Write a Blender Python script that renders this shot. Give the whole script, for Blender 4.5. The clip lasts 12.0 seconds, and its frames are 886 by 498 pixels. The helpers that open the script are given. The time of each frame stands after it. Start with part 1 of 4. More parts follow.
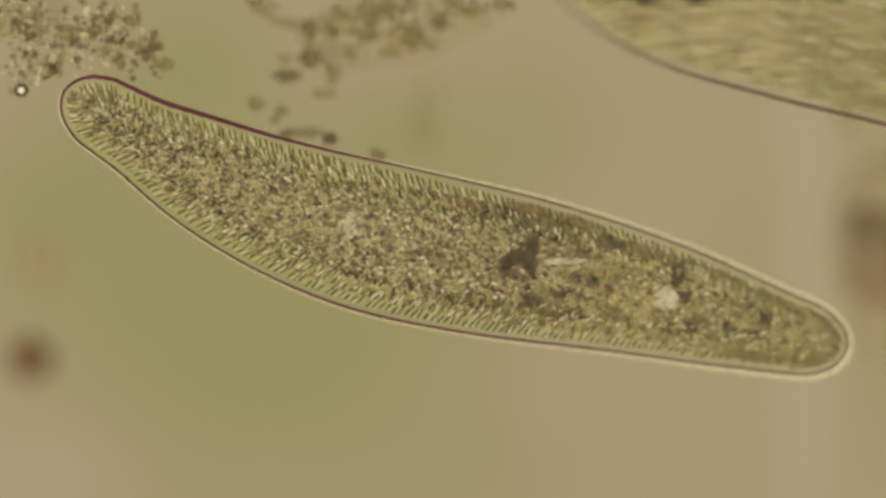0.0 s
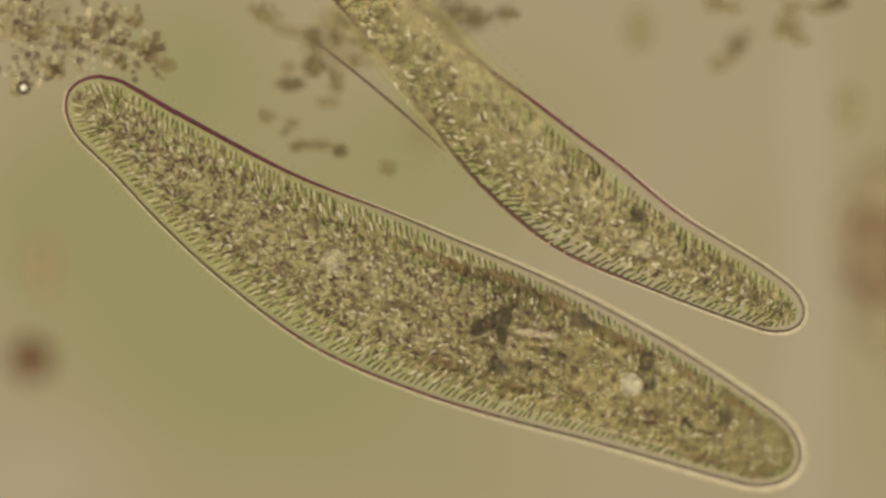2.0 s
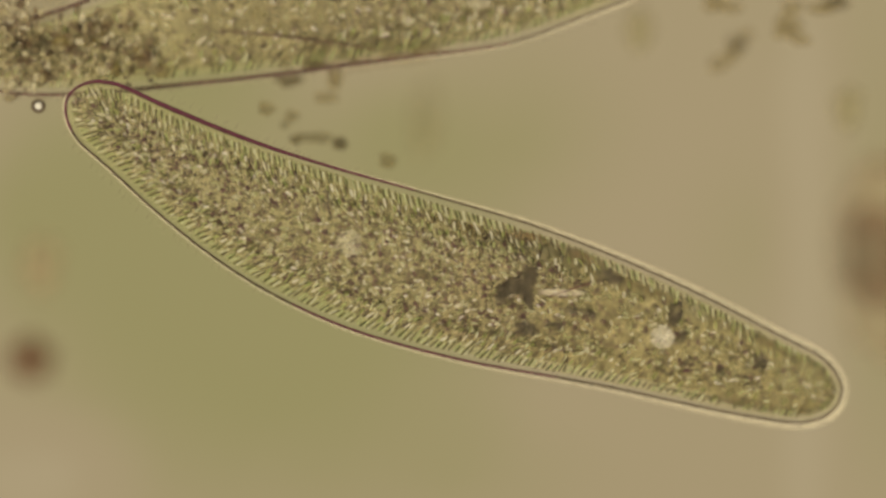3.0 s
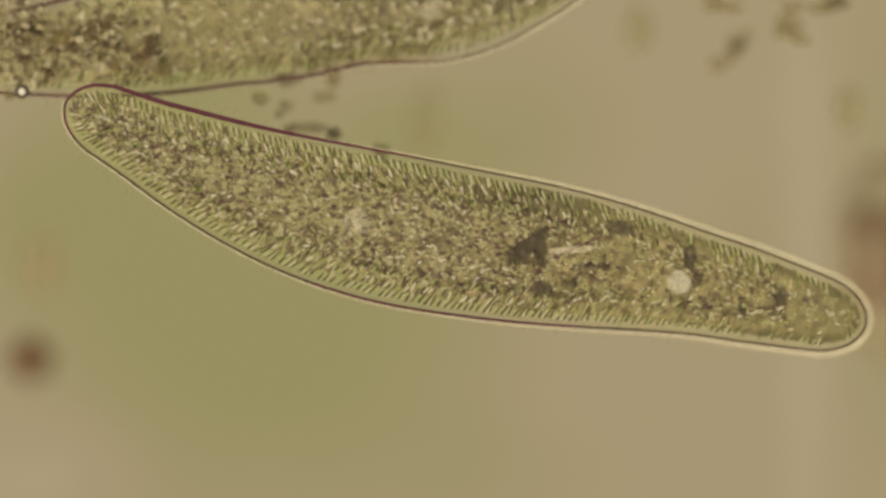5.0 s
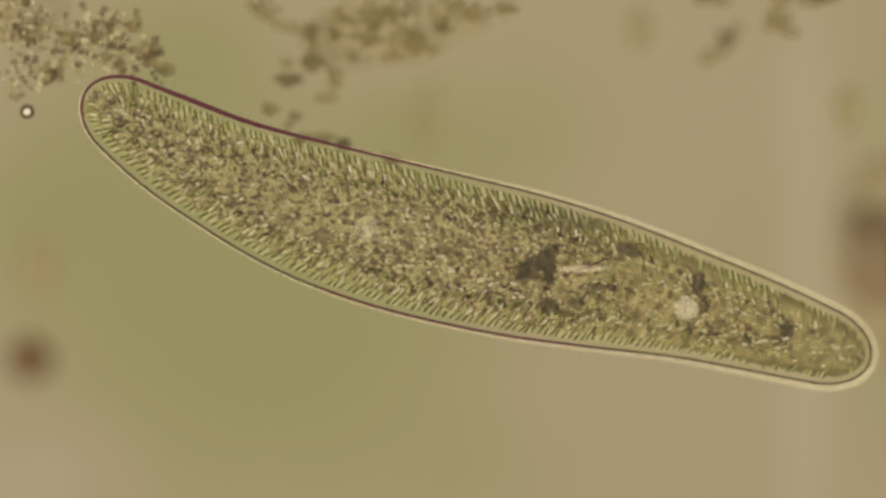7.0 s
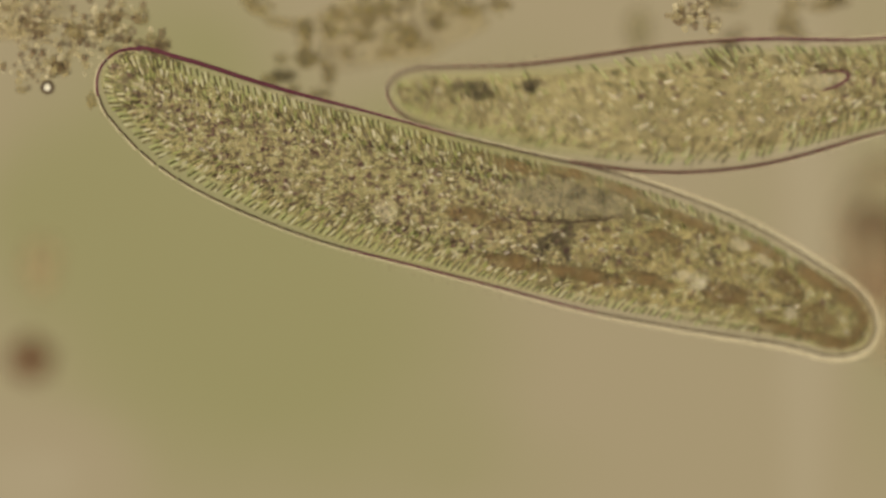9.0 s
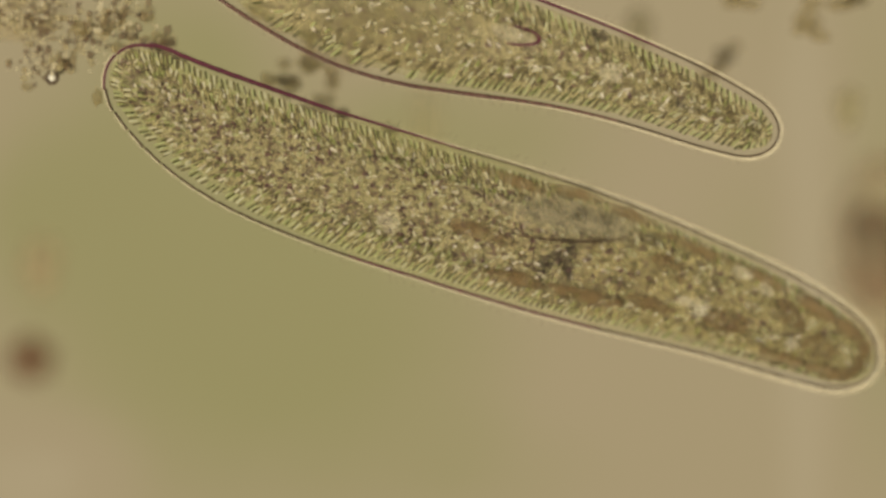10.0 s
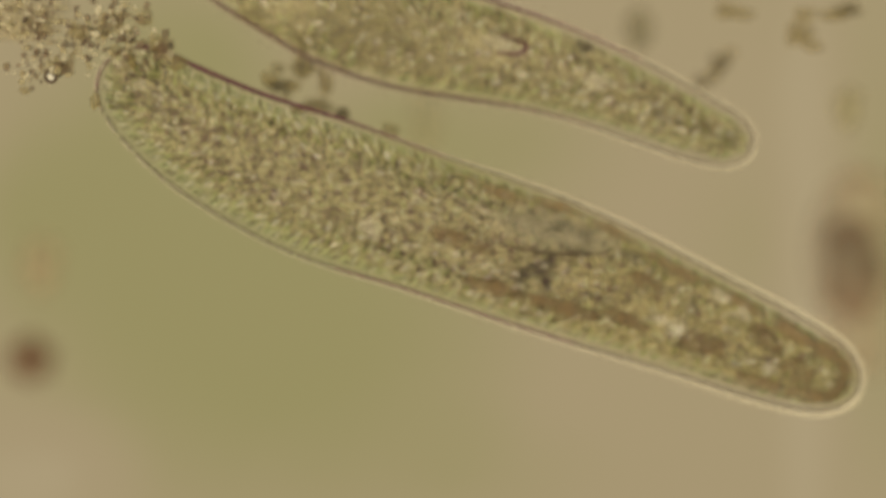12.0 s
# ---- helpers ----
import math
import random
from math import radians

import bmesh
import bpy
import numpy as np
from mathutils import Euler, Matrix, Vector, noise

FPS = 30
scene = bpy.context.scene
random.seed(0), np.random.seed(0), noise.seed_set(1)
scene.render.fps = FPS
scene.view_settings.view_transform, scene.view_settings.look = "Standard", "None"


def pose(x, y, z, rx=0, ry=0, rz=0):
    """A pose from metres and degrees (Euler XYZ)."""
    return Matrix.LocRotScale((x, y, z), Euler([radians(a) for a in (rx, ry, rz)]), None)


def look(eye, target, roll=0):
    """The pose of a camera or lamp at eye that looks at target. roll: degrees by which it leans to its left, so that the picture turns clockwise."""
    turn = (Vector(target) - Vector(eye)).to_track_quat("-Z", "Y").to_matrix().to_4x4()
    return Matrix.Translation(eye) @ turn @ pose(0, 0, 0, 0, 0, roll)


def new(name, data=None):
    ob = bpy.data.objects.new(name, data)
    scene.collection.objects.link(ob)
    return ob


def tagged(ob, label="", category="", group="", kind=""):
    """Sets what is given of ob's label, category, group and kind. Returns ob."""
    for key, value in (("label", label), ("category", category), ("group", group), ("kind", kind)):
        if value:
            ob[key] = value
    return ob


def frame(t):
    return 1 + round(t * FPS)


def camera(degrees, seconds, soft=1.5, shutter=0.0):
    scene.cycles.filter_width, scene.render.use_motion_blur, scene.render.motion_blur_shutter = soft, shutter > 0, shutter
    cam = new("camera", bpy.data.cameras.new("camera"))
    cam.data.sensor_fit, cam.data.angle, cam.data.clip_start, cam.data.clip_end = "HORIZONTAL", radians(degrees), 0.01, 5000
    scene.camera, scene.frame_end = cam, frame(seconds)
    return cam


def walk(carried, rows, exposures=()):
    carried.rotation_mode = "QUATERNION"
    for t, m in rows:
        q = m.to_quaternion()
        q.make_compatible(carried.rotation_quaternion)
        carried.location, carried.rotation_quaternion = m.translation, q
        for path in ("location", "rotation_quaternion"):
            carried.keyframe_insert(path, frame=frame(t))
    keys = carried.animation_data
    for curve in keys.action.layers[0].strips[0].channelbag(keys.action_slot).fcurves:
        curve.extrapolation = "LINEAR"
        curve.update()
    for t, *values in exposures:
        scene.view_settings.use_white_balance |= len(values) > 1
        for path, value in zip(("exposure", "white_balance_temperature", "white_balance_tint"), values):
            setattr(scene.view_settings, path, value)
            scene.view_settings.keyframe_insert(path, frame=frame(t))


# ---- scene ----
# The place is the field of a light microscope, built ten thousand times enlarged:
# one metre here is a tenth of a millimetre there, so the long cell of 0.27 mm is 2.7 m.
PX = 0.0018                     # metres for one unit of the plan
EYE = 1.4112 / math.tan(radians(7.0))
FIELD_Z = -3.0                 # the lit field under the slide

cam = camera(14.0, 12.0, soft=2.9, shutter=0.5)
cam.data.dof.use_dof = True
cam.data.dof.focus_distance = EYE
cam.data.dof.aperture_fstop = 0.25
walk(cam, [(0.0, pose(0, 0, EYE)), (12.0, pose(0, 0, EYE))])

# ---- light: the lamp under the slide; added fill all round and from above ----
# even fill from every side, added to lift the grains
world = bpy.data.worlds.new("fill_world")
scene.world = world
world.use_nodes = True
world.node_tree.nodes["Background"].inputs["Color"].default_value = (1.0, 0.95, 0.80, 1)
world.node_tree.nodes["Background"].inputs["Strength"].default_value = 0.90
# unseen sun overhead, added to brighten the tops of the grains
lamp = new("fill_sun", bpy.data.lights.new("fill_sun", "SUN"))
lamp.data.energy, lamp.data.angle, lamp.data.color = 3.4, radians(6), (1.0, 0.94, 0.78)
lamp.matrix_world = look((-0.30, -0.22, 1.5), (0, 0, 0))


def at(x, y, z=0.0):
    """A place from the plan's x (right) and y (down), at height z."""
    k = (EYE - z) / EYE * PX
    return ((x - 784) * k, (441 - y) * k, z)


# ---- materials ----
def tree(name):
    m = bpy.data.materials.new(name)
    m.use_nodes = True
    m.node_tree.nodes.clear()
    return m, m.node_tree.nodes, m.node_tree.links


def ramp(nodes, stops, mode="LINEAR"):
    r = nodes.new("ShaderNodeValToRGB")
    r.color_ramp.interpolation = mode
    els = r.color_ramp.elements
    while len(els) < len(stops):
        els.new(0.5)
    for e, (p, c) in zip(els, stops):
        e.position, e.color = p, (*c, 1)
    return r


def grains(name, stops, alpha=1.0, rough=0.45):
    """Small pieces, each of a colour of its own out of the stops."""
    m, n, l = tree(name)
    geo, r = n.new("ShaderNodeNewGeometry"), ramp(n, stops)
    l.new(geo.outputs["Random Per Island"], r.inputs[0])
    co, nz = n.new("ShaderNodeTexCoord"), n.new("ShaderNodeTexNoise")
    nz.inputs["Scale"].default_value = 120
    l.new(co.outputs["Object"], nz.inputs["Vector"])
    mix = n.new("ShaderNodeMix")
    mix.data_type, mix.blend_type = "RGBA", "OVERLAY"
    mix.inputs["Factor"].default_value = 0.35
    l.new(r.outputs[0], mix.inputs["A"])
    l.new(nz.outputs["Fac"], mix.inputs["B"])
    b, t = n.new("ShaderNodeBsdfPrincipled"), n.new("ShaderNodeBsdfTranslucent")
    c, m1, m2 = n.new("ShaderNodeBsdfTransparent"), n.new("ShaderNodeMixShader"), n.new("ShaderNodeMixShader")
    b.inputs["Roughness"].default_value = rough
    b.inputs["Specular IOR Level"].default_value = 0.12
    l.new(mix.outputs["Result"], b.inputs["Base Color"])
    l.new(mix.outputs["Result"], t.inputs[0])
    m1.inputs[0].default_value, m2.inputs[0].default_value = 0.35, alpha
    l.new(b.outputs[0], m1.inputs[1])
    l.new(t.outputs[0], m1.inputs[2])
    l.new(c.outputs[0], m2.inputs[1])
    l.new(m1.outputs[0], m2.inputs[2])
    o = n.new("ShaderNodeOutputMaterial")
    l.new(m2.outputs[0], o.inputs[0])
    return m


def film(name, colour, low, high, scale=60.0, rough=0.5, tint=None):
    """A clear film whose cover varies between low and high in soft stains."""
    m, n, l = tree(name)
    co, nz = n.new("ShaderNodeTexCoord"), n.new("ShaderNodeTexNoise")
    nz.inputs["Scale"].default_value, nz.inputs["Detail"].default_value = scale * 0.1, 5
    l.new(co.outputs["Object"], nz.inputs["Vector"])
    rng = n.new("ShaderNodeMapRange")
    rng.inputs["From Min"].default_value, rng.inputs["From Max"].default_value = 0.3, 0.7
    rng.inputs["To Min"].default_value, rng.inputs["To Max"].default_value = low, high
    l.new(nz.outputs["Fac"], rng.inputs["Value"])
    dark = tuple(0.75 * c for c in colour)
    r = ramp(n, [(0.3, dark), (0.7, colour)])
    l.new(nz.outputs["Fac"], r.inputs[0])
    b, t, mx = n.new("ShaderNodeBsdfPrincipled"), n.new("ShaderNodeBsdfTransparent"), n.new("ShaderNodeMixShader")
    t.inputs[0].default_value = (*(tint or (1, 1, 1)), 1)
    b.inputs["Roughness"].default_value = rough
    b.inputs["Specular IOR Level"].default_value = 0.1
    l.new(r.outputs[0], b.inputs["Base Color"])
    l.new(rng.outputs[0], mx.inputs[0])
    l.new(t.outputs[0], mx.inputs[1])
    l.new(b.outputs[0], mx.inputs[2])
    o = n.new("ShaderNodeOutputMaterial")
    l.new(mx.outputs[0], o.inputs[0])
    return m


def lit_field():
    """The lamp's field: warm tan with a broad greenish middle; its uneven light is painted into the glow."""
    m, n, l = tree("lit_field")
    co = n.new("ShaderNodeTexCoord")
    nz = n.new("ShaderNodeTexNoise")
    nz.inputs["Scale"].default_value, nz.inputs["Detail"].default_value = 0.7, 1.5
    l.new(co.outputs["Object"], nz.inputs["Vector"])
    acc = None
    # ellipses that paint lighter tan or darker green patches into the glow
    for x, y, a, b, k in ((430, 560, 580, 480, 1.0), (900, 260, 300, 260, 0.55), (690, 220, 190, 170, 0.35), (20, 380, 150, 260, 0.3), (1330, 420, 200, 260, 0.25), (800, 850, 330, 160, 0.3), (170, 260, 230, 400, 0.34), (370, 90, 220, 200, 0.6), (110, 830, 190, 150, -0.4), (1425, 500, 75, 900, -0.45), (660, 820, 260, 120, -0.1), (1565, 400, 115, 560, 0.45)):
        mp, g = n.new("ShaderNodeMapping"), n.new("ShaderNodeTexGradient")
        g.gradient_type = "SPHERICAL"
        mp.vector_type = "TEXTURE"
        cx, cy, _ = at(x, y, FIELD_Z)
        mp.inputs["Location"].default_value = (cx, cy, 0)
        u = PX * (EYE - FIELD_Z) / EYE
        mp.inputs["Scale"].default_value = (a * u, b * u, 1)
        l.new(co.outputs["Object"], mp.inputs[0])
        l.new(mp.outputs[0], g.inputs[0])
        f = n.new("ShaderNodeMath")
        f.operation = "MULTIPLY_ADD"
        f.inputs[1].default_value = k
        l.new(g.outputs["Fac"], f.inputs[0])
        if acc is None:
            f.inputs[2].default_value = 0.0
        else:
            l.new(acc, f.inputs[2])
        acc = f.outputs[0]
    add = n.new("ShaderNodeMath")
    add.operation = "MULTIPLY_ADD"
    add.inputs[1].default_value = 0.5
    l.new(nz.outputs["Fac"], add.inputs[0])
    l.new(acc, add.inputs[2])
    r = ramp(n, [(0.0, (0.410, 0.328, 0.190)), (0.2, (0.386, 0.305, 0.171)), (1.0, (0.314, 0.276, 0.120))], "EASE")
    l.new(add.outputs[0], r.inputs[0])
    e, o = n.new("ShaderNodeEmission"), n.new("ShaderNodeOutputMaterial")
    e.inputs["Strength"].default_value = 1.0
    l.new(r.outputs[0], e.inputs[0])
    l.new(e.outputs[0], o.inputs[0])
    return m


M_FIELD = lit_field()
M_SHELL = film("pellicle", (0.44, 0.41, 0.20), 0.05, 0.11, 90, tint=(0.99, 0.99, 0.94))
M_ENDO = film("endoplasm", (0.40, 0.310, 0.195), 0.16, 0.26, 160, tint=(0.985, 0.965, 0.925))
M_ENDO_PALE = film("pale_endoplasm", (0.42, 0.335, 0.200), 0.14, 0.32, 130, tint=(0.975, 0.96, 0.90))
M_ENDO_WARM = film("warm_endoplasm", (0.44, 0.335, 0.200), 0.18, 0.32, 160, tint=(0.985, 0.96, 0.91))
M_ENDO_BROWN = film("brown_endoplasm", (0.42, 0.330, 0.165), 0.24, 0.44, 160, tint=(0.97, 0.94, 0.84))
# dark optical lines round the cells, put into colour; also used on threads
M_EDGE = film("optical_edge", (0.082, 0.018, 0.030), 0.85, 1.0, 120)
M_EDGE_PALE = film("thin_optical_edge", (0.058, 0.036, 0.020), 0.85, 1.0, 120)
M_EDGE_BROWN = film("brown_optical_edge", (0.098, 0.044, 0.034), 0.70, 0.95, 60)
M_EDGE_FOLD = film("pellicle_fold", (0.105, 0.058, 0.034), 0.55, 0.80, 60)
# cream film that paints the bright optical halo round a cell
M_HALO = film("edge_halo", (0.62, 0.53, 0.35), 0.09, 0.16, 60)
M_CILIA = film("cilia", (0.30, 0.24, 0.14), 0.10, 0.18, 80)
M_ROD = grains("trichocysts", [(0.0, (0.092, 0.030, 0.044)), (0.26, (0.160, 0.075, 0.072)), (0.38, (0.150, 0.125, 0.048)), (0.50, (0.27, 0.220, 0.110)),
                               (0.66, (0.45, 0.43, 0.210)), (0.86, (0.63, 0.56, 0.40)), (1.0, (0.84, 0.75, 0.62))], 0.60)
M_ROD_LIGHT = grains("light_trichocysts", [(0.0, (0.19, 0.21, 0.055)), (0.4, (0.34, 0.36, 0.125)), (0.75, (0.47, 0.47, 0.23)), (0.94, (0.60, 0.56, 0.37)), (1.0, (0.78, 0.70, 0.58))], 0.64)
# dark tones for the shaded gaps between light rods
M_GAP_SHADE = grains("gap_shade", [(0.0, (0.055, 0.020, 0.022)), (0.3, (0.090, 0.048, 0.030)), (0.55, (0.085, 0.085, 0.018)), (0.8, (0.13, 0.10, 0.036)), (1.0, (0.18, 0.14, 0.060))], 0.68)
M_GRAIN = grains("granules", [(0.0, (0.098, 0.034, 0.048)), (0.26, (0.165, 0.080, 0.072)), (0.38, (0.165, 0.130, 0.058)), (0.52, (0.32, 0.26, 0.14)),
                              (0.74, (0.57, 0.50, 0.33)), (1.0, (0.84, 0.74, 0.60))], 0.56)
M_BROWN = grains("food_grains", [(0.0, (0.110, 0.066, 0.026)), (0.34, (0.20, 0.135, 0.056)), (0.5, (0.33, 0.26, 0.11)), (0.8, (0.52, 0.43, 0.22)), (1.0, (0.74, 0.63, 0.42))], 0.34)
M_DARK = grains("dark_crystals", [(0.0, (0.080, 0.060, 0.034)), (0.6, (0.130, 0.100, 0.058)), (1.0, (0.22, 0.17, 0.10))], 0.27)
M_DARK_SOFT = film("crystal_mass", (0.135, 0.103, 0.060), 0.05, 0.38, 420)
M_VAC = film("vacuole_fluid", (0.55, 0.47, 0.32), 0.06, 0.30, 420)
M_VAC_BRIGHT = film("bright_vacuole_fluid", (0.68, 0.59, 0.44), 0.04, 0.42, 600)
M_GROOVE = film("groove_wall", (0.44, 0.37, 0.23), 0.14, 0.32, 240)
M_RIM = film("tail_rim", (0.145, 0.094, 0.038), 0.18, 0.40, 160)
M_SLIT = film("slit_fluid", (0.58, 0.48, 0.33), 0.10, 0.34, 320)
M_LENS = film("groove_fluid", (0.46, 0.38, 0.22), 0.02, 0.13, 220)
M_OLIVE = film("olive_fluid", (0.36, 0.30, 0.14), 0.08, 0.28, 200)
M_FLOC = grains("floc_grains", [(0.0, (0.100, 0.052, 0.030)), (0.32, (0.19, 0.125, 0.064)), (0.55, (0.38, 0.31, 0.15)),
                                (1.0, (0.62, 0.54, 0.36))], 0.42)
M_FLOC_BROWN = grains("brown_floc_grains", [(0.0, (0.110, 0.070, 0.024)), (0.4, (0.20, 0.150, 0.050)), (1.0, (0.34, 0.28, 0.115))], 0.20)
M_CLUMP = film("brown_floc", (0.165, 0.117, 0.034), 0.20, 0.46, 120)
M_CLUMP_DARK = film("dark_floc", (0.098, 0.070, 0.026), 0.42, 0.72, 120)
M_HAZE = film("brown_slime", (0.24, 0.180, 0.072), 0.08, 0.26, 45)
M_TAIL = film("tail_vacuole", (0.150, 0.094, 0.038), 0.06, 0.58, 160)
M_DUST = film("brown_dust", (0.110, 0.062, 0.030), 0.85, 0.98, 60)
M_DUST_WIDE = film("wide_brown_dust", (0.135, 0.068, 0.035), 0.50, 0.70, 60)
M_ALGA = film("olive_slime", (0.215, 0.175, 0.075), 0.30, 0.46, 40)
M_SMEAR = film("brown_smear", (0.25, 0.165, 0.085), 0.20, 0.36, 40)
# pale film that paints the droplet's refracted bright spot
M_BEAD = film("bead_highlight", (0.82, 0.76, 0.62), 0.6, 0.8, 40)


# ---- mesh helpers ----
def mesh(name, verts, faces, material, smooth=True):
    me = bpy.data.meshes.new(name)
    me.from_pydata([tuple(map(float, v)) for v in verts], [], [tuple(map(int, f)) for f in faces])
    me.materials.append(material)
    if smooth:
        me.shade_smooth()
    me.update()
    return me


def part(name, me, parent, label="", kind=""):
    ob = new(name, me)
    ob.parent = parent
    return tagged(ob, label=label, kind=kind)


def skin(rings, close=False):
    """Faces between rings of equal count, wrapped round each ring."""
    n, faces = len(rings[0]), []
    for i in range(len(rings) - 1):
        for j in range(n):
            k = (j + 1) % n
            faces.append((i * n + j, i * n + k, (i + 1) * n + k, (i + 1) * n + j))
    if close:
        faces.append(tuple(range(n))[::-1])
        faces.append(tuple((len(rings) - 1) * n + j for j in range(n)))
    return np.concatenate(rings), faces


def spindle():
    """A rod along x from -0.5 to 0.5 with pointed ends, five-sided."""
    v = [(-0.5, 0, 0)]
    for x, r in ((-0.3, 0.5), (0.3, 0.42)):
        v += [(x, r * math.cos(a), r * math.sin(a)) for a in np.arange(5) * 2 * math.pi / 5]
    v.append((0.5, 0, 0))
    f = []
    for j in range(5):
        k = (j + 1) % 5
        f += [(0, 1 + k, 1 + j), (1 + j, 1 + k, 6 + k, 6 + j), (6 + j, 6 + k, 11)]
    return np.array(v), f


def lump():
    bm = bmesh.new()
    bmesh.ops.create_icosphere(bm, subdivisions=1, radius=0.5)
    v = np.array([x.co[:] for x in bm.verts])
    f = [tuple(q.index for q in p.verts) for p in bm.faces]
    bm.free()
    return v, f


ROD, LUMP = spindle(), lump()


def scatter(name, base, places, ways, lengths, widths, material, rng, rough=0.0):
    """One mesh of many small pieces: base laid along each way, at each place."""
    bv, bf = base
    if not len(places):
        places, ways = np.zeros((1, 3)), np.array([[1.0, 0, 0]])
        lengths = widths = np.array([1e-3])
    w = ways / np.linalg.norm(ways, axis=1, keepdims=True)
    side = np.cross(w, rng.normal(size=w.shape))
    side /= np.linalg.norm(side, axis=1, keepdims=True)
    up = np.cross(w, side)
    verts = (places[:, None] + bv[None, :, :1] * w[:, None] * lengths[:, None, None]
             + bv[None, :, 1:2] * side[:, None] * widths[:, None, None]
             + bv[None, :, 2:] * up[:, None] * widths[:, None, None])
    if rough:
        verts += rng.normal(size=verts.shape) * rough * widths[:, None, None]
    n = len(bv)
    faces = [tuple(i * n + k for k in f) for i in range(len(places)) for f in bf]
    return mesh(name, verts.reshape(-1, 3), faces, material)


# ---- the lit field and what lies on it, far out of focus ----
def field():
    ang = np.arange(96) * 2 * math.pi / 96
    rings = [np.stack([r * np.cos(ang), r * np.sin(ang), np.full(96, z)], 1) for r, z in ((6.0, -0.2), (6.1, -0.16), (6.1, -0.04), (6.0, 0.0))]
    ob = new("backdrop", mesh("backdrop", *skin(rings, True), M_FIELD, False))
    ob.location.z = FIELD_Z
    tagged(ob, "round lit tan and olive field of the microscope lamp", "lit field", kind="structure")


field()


def blob(name, x, y, z, a, b, turn, material, label, category, seed, thick=0.5, bumps=0.25):
    """An uneven rounded lump, a by b in the plan, lying at height z."""
    bm = bmesh.new()
    bmesh.ops.create_icosphere(bm, subdivisions=4, radius=1.0)
    k = PX * (EYE - z) / EYE
    for v in bm.verts:
        s = 1 + bumps * noise.noise(v.co * 1.7 + Vector((seed * 7.3, 0, 0))) * 1.6
        v.co = Vector((v.co.x * a * k * s, v.co.y * b * k * s, v.co.z * min(a, b) * thick * k))
    me = bpy.data.meshes.new(name)
    bm.to_mesh(me)
    bm.free()
    me.materials.append(material)
    me.shade_smooth()
    ob = new(name, me)
    ob.matrix_world = Matrix.Translation(at(x, y, z)) @ pose(0, 0, 0, 0, 0, -turn)
    return tagged(ob, label, category)


def far_specks():
    low, large = FIELD_Z + 0.04, []
    for x, y, a, b, turn, m, label, cat in (
            (54, 636, 36, 40, 0, M_DUST, "dark brown blurred dust speck on the lit field", "dust"),
            (1548, 452, 50, 86, 8, M_DUST_WIDE, "large dark brown blurred dust speck on the lit field", "dust"),
            (1560, 446, 78, 165, 4, M_SMEAR, "brown blurred smear round the large dust speck", "slime"),
            (1130, 50, 24, 36, 6, M_ALGA, "blurred olive slime lump on the lit field", "slime"),
            (752, 210, 22, 60, 6, M_HAZE, "faint blurred olive smear on the lit field", "slime"),
            (72, 465, 30, 50, 0, M_SMEAR, "faint blurred brown smear on the lit field", "slime"),
            (1500, 190, 22, 40, 0, M_ALGA, "faint blurred brown smear on the lit field", "slime")):
        z = low + 1.1 if m is M_ALGA else low
        ob = blob("dust_speck" if cat == "dust" else "slime_lump", x, y, z, a, b, turn, m, label, cat, x * 0.01)
        tagged(ob, group="blurred specks on the lit field")
        if x > 1540:
            large.append((ob, x, y))
    return large


BIG_DUST = far_specks()

# ---- the two cells ----
SEG = 44


def smooth_profile(us, ws, e0, e1):
    """Half width along the body: a smoothed table with rounded ends."""
    fine = np.linspace(0, 1, 401)
    k = np.exp(-0.5 * (np.arange(-30, 31) / 12.0) ** 2)
    pad = np.interp(np.clip(np.linspace(-0.075, 1.075, 461), 0, 1), us, ws)
    body = np.convolve(pad, k / k.sum(), "valid")

    def width(u):
        u = np.clip(u, 0, 1)
        c0, c1 = 1 - np.clip(u / e0, 0, 1), 1 - np.clip((1 - u) / e1, 0, 1)
        return np.interp(u, fine, body) * np.sqrt(np.maximum(0, 1 - c0 ** 2.2)) * np.sqrt(np.maximum(0, 1 - c1 ** 2.2))
    return width


def bends(u, b):
    v = 2 * np.asarray(u, float) - 1
    p = (v, (3 * v * v - 1) / 2, (5 * v ** 3 - 3 * v) / 2, (35 * v ** 4 - 30 * v * v + 3) / 8)
    return sum(k * q for k, q in zip(b, p))


def spine(length, b, us):
    """Places and angles along a bent spine, from its middle."""
    g = np.linspace(0, 1, 481)
    a = bends(g, b)
    step = length / 480
    x = np.concatenate([[0], np.cumsum(np.cos((a[1:] + a[:-1]) / 2) * step)])
    y = np.concatenate([[0], np.cumsum(np.sin((a[1:] + a[:-1]) / 2) * step)])
    x, y = x - x[240], y - y[240]
    return np.interp(us, g, x), np.interp(us, g, y), np.interp(us, g, a)


